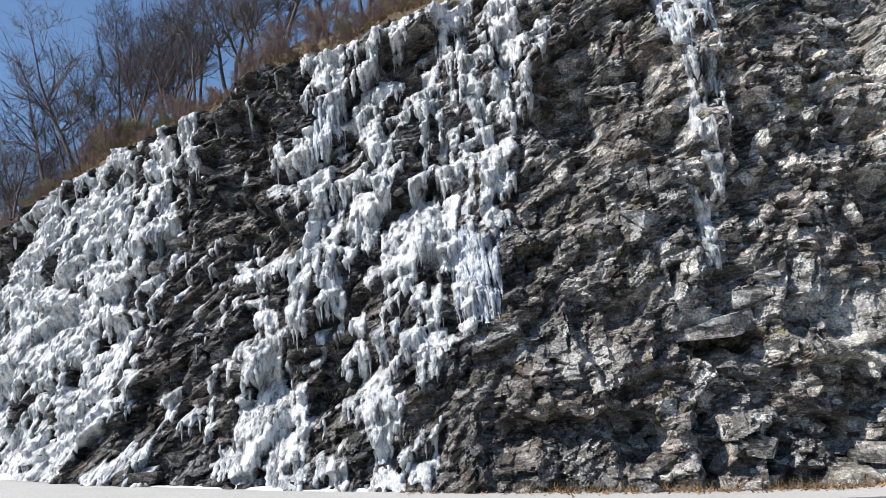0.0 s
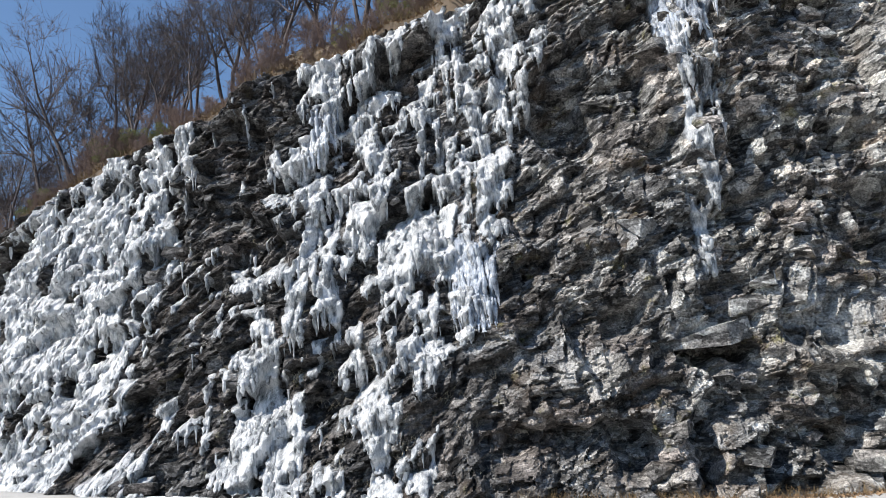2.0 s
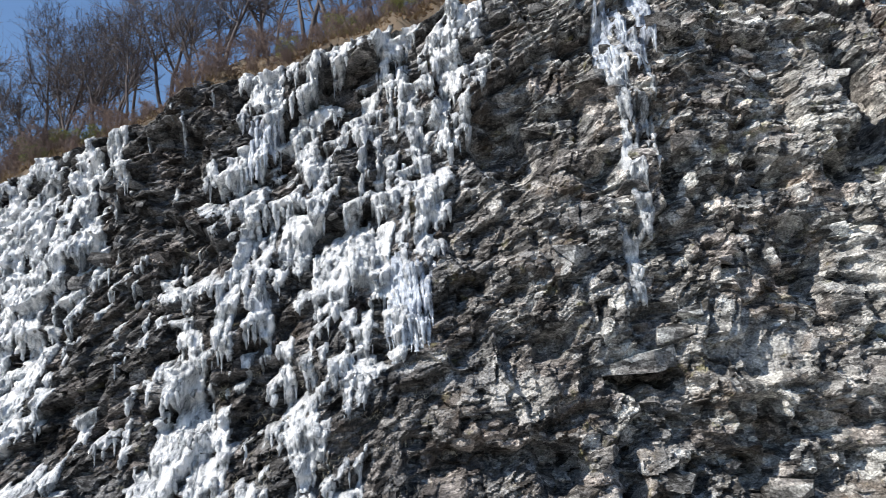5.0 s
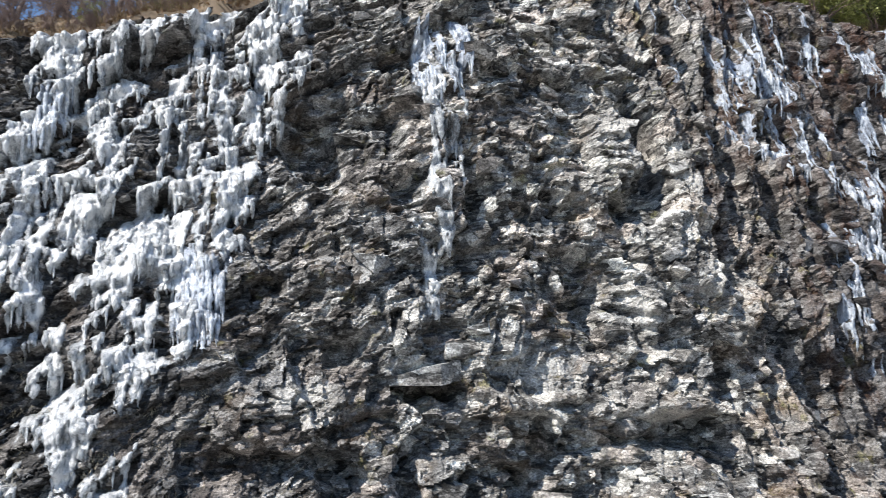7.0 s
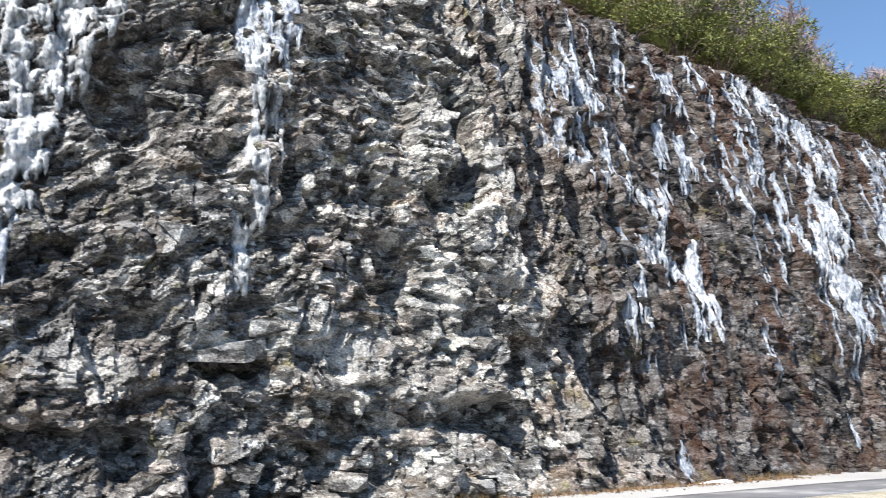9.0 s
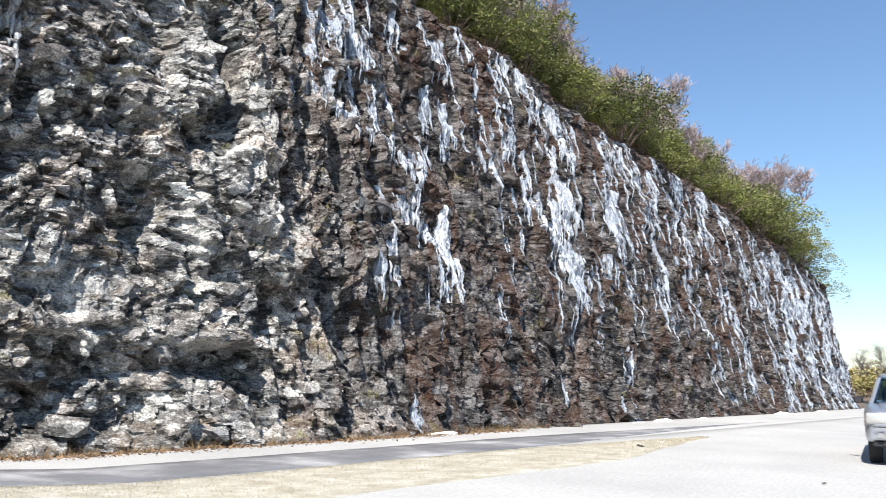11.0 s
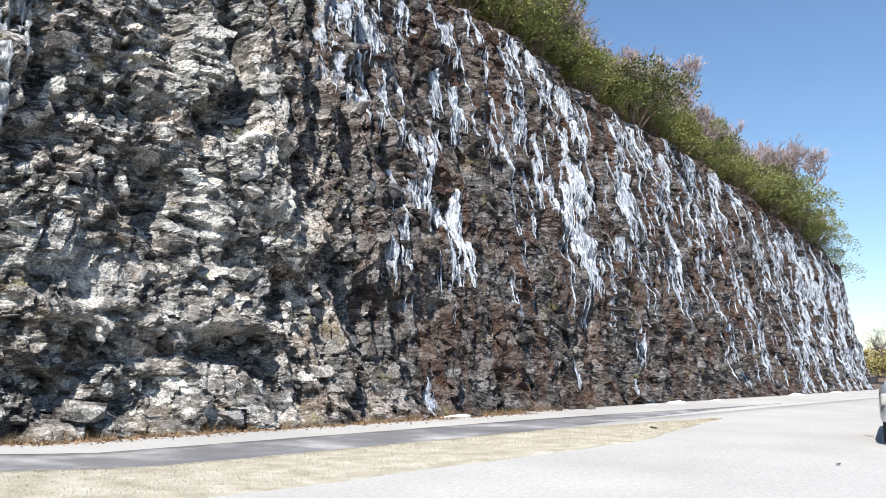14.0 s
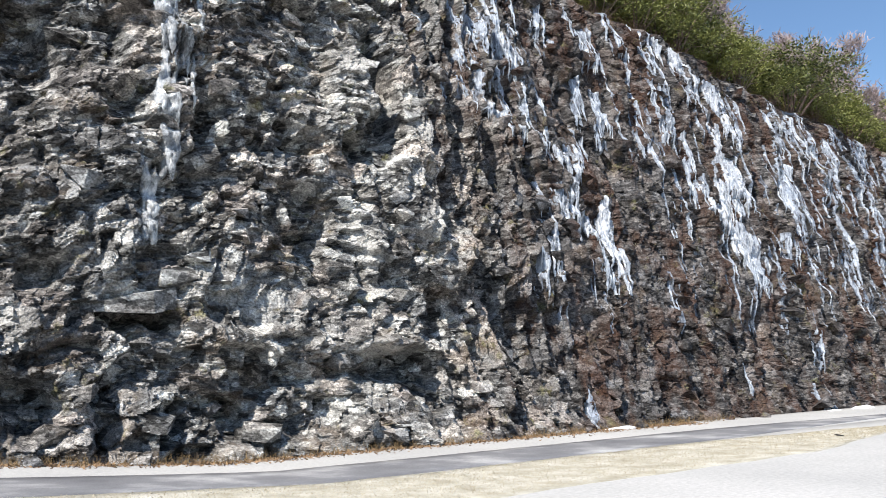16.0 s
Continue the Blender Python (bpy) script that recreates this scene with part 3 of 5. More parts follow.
def frozen_fall(label, path, cover, thick, drip=0.5, icicles=20, seed=1, step=0.038, stretch=4.5, mat=ICE, strands=(16, (0.15, 0.6), (0.025, 0.06))):
    """A sheet of ice on the cliff. path: rows of height, one edge and the other edge along the cliff."""
    path = sorted(path)
    zs, ea, eb = (np.array(c, float) for c in zip(*path))
    gx, gz = np.arange(ea.min() - 0.4, eb.max() + 0.4, step), np.arange(zs.min() - 0.6, zs.max() + 0.3, step)
    X, Z = np.meshgrid(gx, gz)
    Z = np.clip(Z, foot_z(X) - 0.05, lip_z(X) - 0.02)
    wob = min(0.6, 0.22 * float(np.mean(eb - ea))) * octaves(X * 1.3, Z * 0.8, seed + 5, 3)
    inside = np.minimum(X + wob - np.interp(Z, zs, ea), np.interp(Z, zs, eb) - X - wob)
    inside = np.minimum(inside, np.minimum(Z - zs.min() + 0.1 + 0.8 * octaves(X / 0.34, X * 0 + 1.7, seed + 15, 3), np.minimum(zs.max() + 0.15 - Z + 0.9 * octaves(X / 0.3, X * 0 + 7.3, seed + 35, 3), lip_z(X) - 0.3 - Z + 0.9 * octaves(X / 0.9, X * 0 + 4.1, seed + 25, 3))))
    rock = face_grid(X, Z)
    low = rock.copy()
    for k in range(40):
        low[1:-1, 1:-1] = (low[1:-1, 1:-1] * 2 + low[:-2, 1:-1] + low[2:, 1:-1] + low[1:-1, :-2] + low[1:-1, 2:]) / 6
        if k == 5:
            near = low.copy()
    proud, calm = low - rock, low
    thin = stretch > 6
    # ice gathers on ledges and hangs down from them
    ledge = smooth01((np.gradient(near, step, axis=0) - 0.35) / 1.2)
    for k in range(len(gz) - 2, -1, -1):
        ledge[k] = np.maximum(ledge[k], ledge[k + 1] * math.exp(-step / (1.6 if thin else 0.55)))
    edge_soft = 0.3 if np.mean(eb - ea) > 2.5 else 0.07
    run = X + (0.12 if thin else 0.35) * octaves(X * 0.7, Z * 0.5, seed + 21, 3)
    fill = 1.5 * octaves(run / (drip * 1.15), Z / (drip * stretch), seed + 50, 3) + (0.45 if thin else 0.8) * octaves(X / 1.7, Z / (4.0 if thin else 2.0), seed + 90, 2)
    fill = fill + (0.15 if thin else 1.5) * (ledge - 0.42) + (0.3 if thin else 0.9) * np.clip(proud, -0.5, 0.4) + (cover - 0.5) * 2.0 + np.clip(inside / edge_soft, -4, 0)
    if float(np.mean(eb - ea)) > 5:
        fill = fill - 0.9 * smooth01(1 - (lip_z(X) - Z) / 2.2)
    there = smooth01(fill * 2.2)
    T = np.maximum((0.35 if thin else 0.75) * cascade(run, Z, drip, drip * 3.4, seed * 3, 0.85), 0.6 * cascade(X, Z, drip * 0.5, drip * 2.2, seed * 3 + 31, 0.8)) + 0.25 * cascade(X, Z, drip * 0.25, drip * 1.3, seed * 3 + 57, 0.75)
    T = there * (thick * (T + 0.22 * np.clip(fill, 0, 1)) + 0.018) + 0.035 * there * octaves(X / 0.09, Z / 0.8, seed + 8, 2)
    low = np.minimum(rock + 0.02, near)
    for k in range(len(gz) - 2, -1, -1):
        low[k] = np.minimum(low[k], low[k + 1] + (0.02 if thin else 0.06))
    low = np.maximum(low, rock - (0.40 if thin else 0.16))
    if thin:
        low = np.minimum(low, calm + 0.02)
    out = T > 0.015
    keep = out[:-1, :-1] | out[1:, 1:] | out[:-1, 1:] | out[1:, :-1]
    Y = np.where(out, low - T, rock + 0.06)
    if not keep.any():
        return None
    thing = tagged(new("frozen_waterfall"), label, "ice", group="ice on the cliff")
    xyz = np.stack([X, Y, Z], -1)
    names = islands(keep)
    sizes = np.bincount(names.ravel())
    small = np.zeros(keep.shape, bool)
    for n in range(1, len(sizes)):
        if sizes[n] > 250:
            part("ice_sheet", grid_mesh("ice_sheet", xyz, names == n, mat, True, T / 0.1), thing)
        else:
            small |= names == n
    if small.any():
        tagged(part("ice_crust", grid_mesh("ice_crust", xyz, small, mat, True, T / 0.1), thing, "thin scattered ice crust"), kind="stuff")
    ice_columns(thing, (X, Z), T > 0.03, np.minimum(np.where(out, low - T, rock), calm + (0.0 if thin else 0.2)), mat, *strands, seed)
    edge = np.argwhere(out[1:] & ~out[:-1] & (T[1:] > 0.03))
    rng = random.Random(seed)
    for _ in range(icicles if len(edge) else 0):
        j, i = edge[rng.randrange(len(edge))]
        size = rng.uniform(0.02, 0.055)
        p = Vector((X[j + 1, i], Y[j + 1, i] + 0.03, Z[j + 1, i] + 0.08))
        part("icicle", ICICLES[rng.randrange(5)], thing, "", Matrix.LocRotScale(p, Euler((0, 0, rng.uniform(0, 6))), (size, size, rng.uniform(0.2, 0.6))))
    return thing


SHORT, LONG = (11, (0.2, 0.8), (0.03, 0.075)), (75, (0.3, 1.4), (0.013, 0.034))
WHITE = ("white frozen cascade of rounded icy curtains", 0.82, 0.085, 0.24, 4, 4.5, ICE, SHORT)
FALL = ("white and bluish ice running down dark rock", 0.56, 0.05, 0.16, 3, 8, ICE, SHORT)
BLUE = ("bluish-grey translucent ice column on dark rock", 0.68, 0.05, 0.16, 10, 8, CLEAR_ICE, (26, (0.3, 1.2), (0.02, 0.05)))
STREAK = ("thin bluish-white ice streak on wet brown rock", 0.62, 0.024, 0.10, 4, 16, CLEAR_ICE, LONG)
PALE_ICE = ("pale grey-blue ice curtain on brown rock", 0.72, 0.05, 0.16, 6, 8, GREY_ICE, (48, (0.3, 1.1), (0.02, 0.045)))


def ice_stream(look_of, path, seed):
    label, cover, thick, drip, icicles, stretch, mat, strands = look_of
    path = [(z, a - 0.12 * (b - a), b + 0.12 * (b - a)) for z, a, b in path] if mat is CLEAR_ICE else path
    return frozen_fall(label, path, cover, thick, drip, icicles, seed, 0.036 if path[0][1] < 22 else 0.05, stretch, mat, strands)


frozen_fall("thick white frozen seepage covering a sloping rock face", ((12.0, -12.6, -9.7), (11.0, -15.0, -9.0), (9.9, -17.5, -8.7), (9.0, -18, -8.6), (7.6, -18, -8.6), (6.4, -18, -8.8), (4.5, -17.5, -9.3), (3.1, -17, -9.7), (2.1, -16, -11.0), (1.0, -15.8, -12.4)), 0.84, 0.09, 0.26, 30, 3)
frozen_fall("patchy thin white ice on dark ledges", ((6.9, -8.4, -4.8), (4.4, -7.9, -5.0), (2.2, -8.6, -5.2), (0.8, -11.0, -5.4)), 0.42, 0.08, 0.2, 12, 5)
frozen_fall("scattered thin white ice between frozen cascades", ((13.0, -4.4, 2.4), (9.9, -4.6, 2.0), (7.0, -5.3, 0.9), (4.6, -5.8, 0.3), (2.7, -6.0, -1.6), (0.7, -6.1, -1.8)), 0.32, 0.06, 0.2, 12, 7)
ice_stream(WHITE, ((13.41, -4.34, -3.16), (10.78, -4.33, -3.1)), 1007)
ice_stream(BLUE, ((10.85, -4.27, -3.28), (9.53, -4.12, -3.56)), 1014)
ice_stream(WHITE, ((9.67, -4.37, -3.65), (8.5, -4.45, -3.66), (7.28, -4.1, -3.37), (6.42, -4.22, -3.4), (5.77, -4.8, -3.59)), 1021)
ice_stream(WHITE, ((9.41, -5.29, -4.45), (8.43, -5.27, -4.29)), 1028)
ice_stream(WHITE, ((13.7, -1.77, -1.06), (12.23, -2.23, -1.31), (11.25, -2.72, -1.81)), 1035)
ice_stream(WHITE, ((12.89, -3.08, -2.83), (11.18, -2.94, -2.68)), 1042)
ice_stream(WHITE, ((11.02, -3.6, -2.66), (9.98, -3.53, -2.84)), 1049)
ice_stream(WHITE, ((10.84, -2.72, -1.36), (10.15, -2.87, -2.36), (8.31, -2.75, -1.88)), 1056)
ice_stream(WHITE, ((13.78, -0.6, 0.74), (12, -0.64, 0.24), (11.06, -0.64, -0.06)), 1063)
ice_stream(WHITE, ((13.33, 1.52, 2.37), (11.94, 0.55, 2.09), (11.21, 0.53, 1.65)), 1070)
ice_stream(WHITE, ((11.48, -0.6, 1.94), (10.39, -0.97, 1.8)), 1077)
ice_stream(WHITE, ((10.82, -0.73, 0.13), (9.86, -1.27, 0.28), (9.43, -1.13, -0.29), (8.28, -1.11, -0.56)), 1084)
ice_stream(WHITE, ((10.23, -0.64, 1.44), (9.41, -0.59, 0.64), (8.42, -0.45, 0.62)), 1091)
ice_stream(WHITE, ((10.14, 1.13, 1.94), (9.04, 0.72, 1.25)), 1098)
ice_stream(WHITE, ((8.19, 0.46, 1.05), (7.19, 0.24, 0.78), (6.15, -0.04, 0.59)), 1105)
ice_stream(WHITE, ((7.64, -1.48, -0.65), (6.88, -1.51, -0.98)), 1112)
ice_stream(WHITE, ((8.47, -0.82, 0.26), (7.43, -0.75, 0.04), (6.56, -0.82, -0.04)), 1119)
ice_stream(WHITE, ((7.96, -3.38, -1.91), (7.09, -3, -2.15), (6.28, -3.03, -2.47)), 1126)
ice_stream(WHITE, ((6.81, -1.75, 0.48), (6.11, -1.88, -0.56)), 1133)
ice_stream(WHITE, ((6.41, -1.94, -1.5), (5.12, -1.89, -1.49)), 1140)
ice_stream(WHITE, ((6.06, -1.41, -0.75), (4.64, -1.49, -0.85), (3.83, -1.84, -1.08)), 1147)
ice_stream(WHITE, ((6.04, -1.04, -0.01), (4.89, -0.86, -0.24), (3.96, -1.17, -0.19), (3.45, -1.99, -0.5)), 1154)
ice_stream(BLUE, ((5.89, -0.33, 0.31), (4.22, -0.58, 0.15)), 1161)
ice_stream(WHITE, ((5.98, -2.3, -1.94), (4.87, -2.29, -1.94), (3.96, -2.4, -1.61), (3.3, -2.54, -1.76)), 1168)
ice_stream(WHITE, ((6.19, -3.42, -2.57), (5.55, -3.74, -3.16), (4.87, -3.77, -3.29), (4.44, -3.47, -2.78), (3.6, -3.26, -2.73)), 1175)
ice_stream(WHITE, ((5.88, -4.61, -3.71), (5.18, -4.56, -4.14), (4.28, -4.76, -4.32)), 1182)
ice_stream(WHITE, ((4.61, -5.5, -4.3), (3.9, -5.7, -4.9), (2.93, -5.6, -5.0), (2.15, -6.0, -5.5)), 1189)
ice_stream(WHITE, ((3.52, -4.9, -4.0), (2.62, -5.1, -4.2), (1.87, -5.05, -4.2), (1.03, -4.9, -4.2)), 1196)
ice_stream(WHITE, ((3.83, -3.67, -2.85), (2.77, -3.03, -2.51)), 1203)
ice_stream(WHITE, ((2.81, -2.74, -1.72), (1.71, -2.7, -1.95)), 1210)
ice_stream(WHITE, ((1.69, -1.87, -1.15), (0.9, -1.78, -1.26)), 1217)
ice_stream(WHITE, ((1.84, -6.32, -5.12), (1.08, -6.02, -4.72)), 1224)
ice_stream(WHITE, ((3.26, -1.53, -1.04), (2.67, -1.46, -1.11)), 1231)
ice_stream(BLUE, ((12.56, 5.22, 6.19), (11.13, 5.01, 6.08), (10.48, 4.81, 5.73)), 1238)
ice_stream(FALL, ((11.2, 5.0, 5.9), (9.6, 4.95, 5.95), (8.9, 5.15, 6.05), (8.2, 5.0, 5.8), (7.6, 4.85, 5.5), (6.9, 4.8, 5.5), (6.3, 4.6, 5.5), (5.7, 4.45, 5.0), (4.9, 4.5, 4.85)), 1239)
ice_stream(BLUE, ((5.85, -0.37, 0.39), (4.27, -0.52, 0.22)), 1244)
ice_stream(WHITE, ((12.18, -7.26, -6.9), (11.9, -7.54, -7.22)), 1245)
ice_stream(WHITE, ((11.72, -8.65, -8.01), (9.51, -8.37, -7.55)), 1252)
frozen_fall("thin ice runs on the dark upper buttress", ((12.0, -9.4, -5.2), (10.0, -8.8, -5.0), (7.4, -8.6, -5.0)), 0.24, 0.05, 0.16, 6, 9, stretch=7)
ice_stream(WHITE, ((1.03, -2.6, -1.87), (0.77, -2.65, -2.05)), 1259)
ice_stream(WHITE, ((1.3, -3.57, -3.18), (0.89, -3.51, -3.13)), 1266)
ice_stream(STREAK, ((12, 13.7, 13.9), (10.6, 13.5, 13.7)), 1273)
ice_stream(STREAK, ((12.4, 14.5, 14.8), (11.2, 14.2, 14.5)), 1280)
ice_stream(STREAK, ((12.8, 14.8, 16.5), (11.85, 14.8, 16.5)), 1287)
ice_stream(STREAK, ((12.1, 16.1, 16.7), (11, 16.3, 17)), 1294)
ice_stream(STREAK, ((10.5, 15.8, 16.1), (9.4, 15.5, 15.8)), 1301)
ice_stream(STREAK, ((11.6, 15.5, 16), (10.4, 15.3, 15.7)), 1308)
ice_stream(STREAK, ((10.3, 13.1, 14.1), (9.65, 13.1, 14.1)), 1315)
ice_stream(STREAK, ((14, 18.1, 18.8), (12, 18, 18.6)), 1322)
ice_stream(STREAK, ((14.6, 19.7, 20), (13.8, 19.6, 19.9)), 1329)
ice_stream(STREAK, ((14, 20.1, 20.7), (12.3, 20, 20.6)), 1336)
ice_stream(STREAK, ((11.7, 19.6, 19.9), (10.4, 19.3, 19.6)), 1343)
ice_stream(STREAK, ((11.3, 20.4, 20.9), (10.1, 20.1, 20.6)), 1350)
ice_stream(STREAK, ((14.9, 21.9, 22.2), (14.3, 21.9, 22.2)), 1357)
ice_stream(STREAK, ((14.5, 22.5, 22.8), (13.7, 22.2, 22.5)), 1364)
ice_stream(PALE_ICE, ((9.8, 14.3, 14.8), (9.3, 15.3, 15.7), (9.1, 16, 16.5), (8.8, 16.9, 17.5), (8.3, 17.2, 17.7)), 1371)
ice_stream(PALE_ICE, ((8.7, 18, 19), (7.6, 17.6, 18.5), (6.8, 17.1, 18)), 1378)
ice_stream(PALE_ICE, ((7.1, 16.5, 17.3), (6, 16.3, 17), (4.9, 16.2, 16.9)), 1385)
ice_stream(PALE_ICE, ((6.5, 17.7, 18.5), (5.9, 18.5, 19.3), (5.3, 19.1, 19.9), (4.5, 19, 19.8)), 1392)
ice_stream(PALE_ICE, ((7, 19.4, 19.8), (5.5, 19.1, 19.5)), 1399)
ice_stream(STREAK, ((4.9, 16, 16.6), (3.9, 15.7, 16.2)), 1406)
ice_stream(STREAK, ((4.1, 16.5, 16.9), (2.6, 16.3, 16.6)), 1413)
ice_stream(STREAK, ((5.2, 18.4, 18.8), (3.8, 18.1, 18.4)), 1420)
ice_stream(STREAK, ((3.7, 18.6, 19.3), (2.8, 18.4, 19)), 1427)
ice_stream(STREAK, ((0.8, 16.7, 17), (-0, 16.6, 16.8)), 1441)
ice_stream(STREAK, ((5.3, 26.4, 26.9), (4.7, 26.5, 27), (3.2, 26.4, 26.9)), 1448)
ice_stream(STREAK, ((6.3, 26.8, 27.8), (4.7, 26.7, 27.7)), 1455)
ice_stream(STREAK, ((6.6, 28.9, 30.2), (5.1, 30.5, 31.8)), 1462)
ice_stream(STREAK, ((3.8, 29.2, 30), (1.6, 29.5, 30.2)), 1469)
ice_stream(STREAK, ((0.7, 28.6, 29.1), (-0.1, 28.7, 29.2)), 1476)
ice_stream(STREAK, ((2, 25.1, 25.4), (1.2, 25.1, 25.4)), 1483)
ice_stream(STREAK, ((14.7, 23.6, 24.4), (11.4, 23.2, 23.9), (9.8, 23.5, 24.2)), 1490)
ice_stream(PALE_ICE, ((14.3, 24.5, 26), (13.5, 25, 26.5), (13, 26.2, 27.9), (11.4, 26.6, 28.2), (9.8, 26.4, 28), (7.5, 25.8, 27.3)), 1497)
ice_stream(STREAK, ((12.3, 25.5, 26.2), (10.3, 24.7, 25.3), (7.9, 24.1, 24.7)), 1504)
ice_stream(STREAK, ((12.8, 28.2, 29.3), (10.8, 28, 29.1), (7.9, 27.2, 28.2)), 1511)
ice_stream(PALE_ICE, ((7.5, 24.6, 25.9), (6.6, 26, 27.4), (5.6, 26.4, 27.8)), 1518)
ice_stream(STREAK, ((10.8, 29.8, 31), (10, 30.7, 32), (8.5, 30.5, 31.7), (7.4, 30.6, 31.8)), 1525)
ice_stream(STREAK, ((9.8, 33.8, 34.3), (7.2, 33.1, 33.6)), 1532)
ice_stream(STREAK, ((12.9, 36.4, 37), (9, 35.1, 35.6)), 1539)
ice_stream(STREAK, ((12.6, 39.4, 40.1), (9.1, 37.9, 38.5), (7.8, 38.2, 38.8), (6.6, 37.8, 38.4)), 1546)
ice_stream(STREAK, ((11.9, 41.5, 42.4), (9.3, 40.6, 41.4)), 1553)
ice_stream(STREAK, ((13.3, 32.2, 32.7), (12.1, 32.2, 32.6)), 1560)
ice_stream(STREAK, ((13.6, 34, 34.6), (12, 33.4, 33.9)), 1567)
ice_stream(STREAK, ((11.9, 44.1, 44.6), (10.2, 43.4, 43.9)), 1574)
ice_stream(STREAK, ((10.2, 45.3, 46), (7.7, 44.6, 45.3)), 1581)
ice_stream(STREAK, ((10.7, 48.9, 49.7), (7.7, 47.8, 48.6)), 1588)
ice_stream(STREAK, ((9.6, 51, 52.1), (5.9, 51.5, 52.6), (0.9, 49.8, 50.8)), 1595)
ice_stream(STREAK, ((8.3, 53.4, 54.5), (3.8, 54.5, 55.5)), 1602)
ice_stream(STREAK, ((6.2, 55.3, 56.3), (1.6, 55.7, 56.7), (0.3, 56.4, 57.5)), 1609)
ice_stream(STREAK, ((3.9, 57.1, 58.2), (0.5, 58.6, 59.8)), 1616)
for k, (x0, x1, top, low, cover) in enumerate(((12.8, 17.0, 15.6, 9.6, 0.20), (17.0, 22.5, 15.2, 9.0, 0.20), (22.0, 31.0, 14.8, 3.0, 0.14), (31.0, 38.0, 13.7, 4.0, 0.22), (38.0, 46.0, 13.2, 1.0, 0.22),
                                                (46.0, 54.0, 11.6, 0.2, 0.28), (54.0, 61.5, 10.0, 0.2, 0.32))):
    frozen_fall("scattered grey-white ice streaks down the brown wall", ((top, x0, x1), ((top + low) / 2, x0 - 0.4, x1 + 0.3), (low, x0, x1 + 0.6)), cover + 0.24, 0.02, 0.10, 4, 67 + k * 6, 0.042 if x0 < 22 else 0.055, 30, CLEAR_ICE, (60, (0.25, 1.1), (0.013, 0.032)))


# ---------------------------------------------------------------- plants
def tube(verts, faces, points, radii, sides):
    base = len(verts)
    for k, (p, r) in enumerate(zip(points, radii)):
        way = (points[min(k + 1, len(points) - 1)] - points[max(k - 1, 0)]).normalized()
        u = way.cross(Vector((0.3, 0.9, 0.1))).normalized()
        v = way.cross(u)
        for i in range(sides):
            a = i * math.tau / sides
            verts.append(p + r * (math.cos(a) * u + math.sin(a) * v))
    for k in range(len(points) - 1):
        for i in range(sides):
            a, b = base + k * sides + i, base + k * sides + (i + 1) % sides
            faces.append((a, b, b + sides, a + sides))


def limb(rng, start, way, length, bend, lift, count):
    points, p, d = [start], start.copy(), way.normalized()
    for _ in range(count):
        d = (d + Vector((rng.gauss(0, bend), rng.gauss(0, bend), rng.gauss(0, bend) + lift))).normalized()
        p = p + d * (length / count)
        points.append(p)
    return points


def bare_tree(height, seed, stems=1, mat=BARK, limbs=13, thick=0.013, spread=0.9, twig=0.008):
    """Trunk mesh and crown mesh of a leafless tree."""
    rng = random.Random(seed)
    trunk_v, trunk_f, crown_v, crown_f = [], [], [], []
    for s in range(stems):
        lean = Vector((rng.gauss(0, 0.06 + 0.12 * (stems > 1)), rng.gauss(0, 0.06 + 0.12 * (stems > 1)), 1))
        base = Vector((rng.uniform(-0.3, 0.3), rng.uniform(-0.3, 0.3), -0.3)) if stems > 1 else Vector((0, 0, -0.4))
        tall = height * rng.uniform(0.75, 1.0)
        line = limb(rng, base, lean, tall, 0.07, 0.02, 9)
        r0 = tall * thick
        tube(trunk_v, trunk_f, line, [r0 * (1 - 0.88 * k / 9) for k in range(10)], 6)
        for _ in range(limbs):
            f = rng.uniform(0.28, 0.98)
            k = min(8, int(f * 9))
            start = line[k].lerp(line[k + 1], f * 9 - k)
            a = rng.uniform(0, math.tau)
            out = Vector((math.cos(a) * spread, math.sin(a) * spread, rng.uniform(0.5, 1.2)))
            size = tall * rng.uniform(0.28, 0.50) * (1.15 - 0.6 * f)
            r1 = max(twig * 1.4, r0 * (1 - f) * 0.6)
            arm = limb(rng, start, out, size, 0.16, 0.06, 5)
            tube(crown_v, crown_f, arm, [r1 * (1 - 0.15 * q) for q in range(6)], 4)
            for _ in range(7):
                q = rng.randrange(1, 5)
                b = rng.uniform(0, math.tau)
                tip = limb(rng, arm[q], (arm[q + 1] - arm[q]).normalized() + 0.9 * Vector((math.cos(b), math.sin(b), rng.uniform(-0.1, 0.8))), size * rng.uniform(0.4, 0.8), 0.24, 0.02, 3)
                tube(crown_v, crown_f, tip, [r1 * 0.5, r1 * 0.4, r1 * 0.3, twig * 0.6], 3)
                for _ in range(4):
                    c = rng.uniform(0, math.tau)
                    j = rng.randrange(0, 3)
                    fine = limb(rng, tip[j], (tip[j + 1] - tip[j]).normalized() + 0.8 * Vector((math.cos(c), math.sin(c), rng.uniform(0, 0.8))), size * rng.uniform(0.2, 0.45), 0.3, 0.02, 2)
                    tube(crown_v, crown_f, fine, [twig, twig * 0.8, twig * 0.5], 3)
    return mesh_from("trunk", trunk_v, trunk_f, mat, True), mesh_from("crown", crown_v, crown_f, mat)


def tree_thing(name, meshes, m, label, category, group):
    thing = tagged(new(name), label, category, group=group)
    thing.matrix_basis = m
    part("trunk", meshes[0], thing)
    part("crown", meshes[1], thing)
    return thing


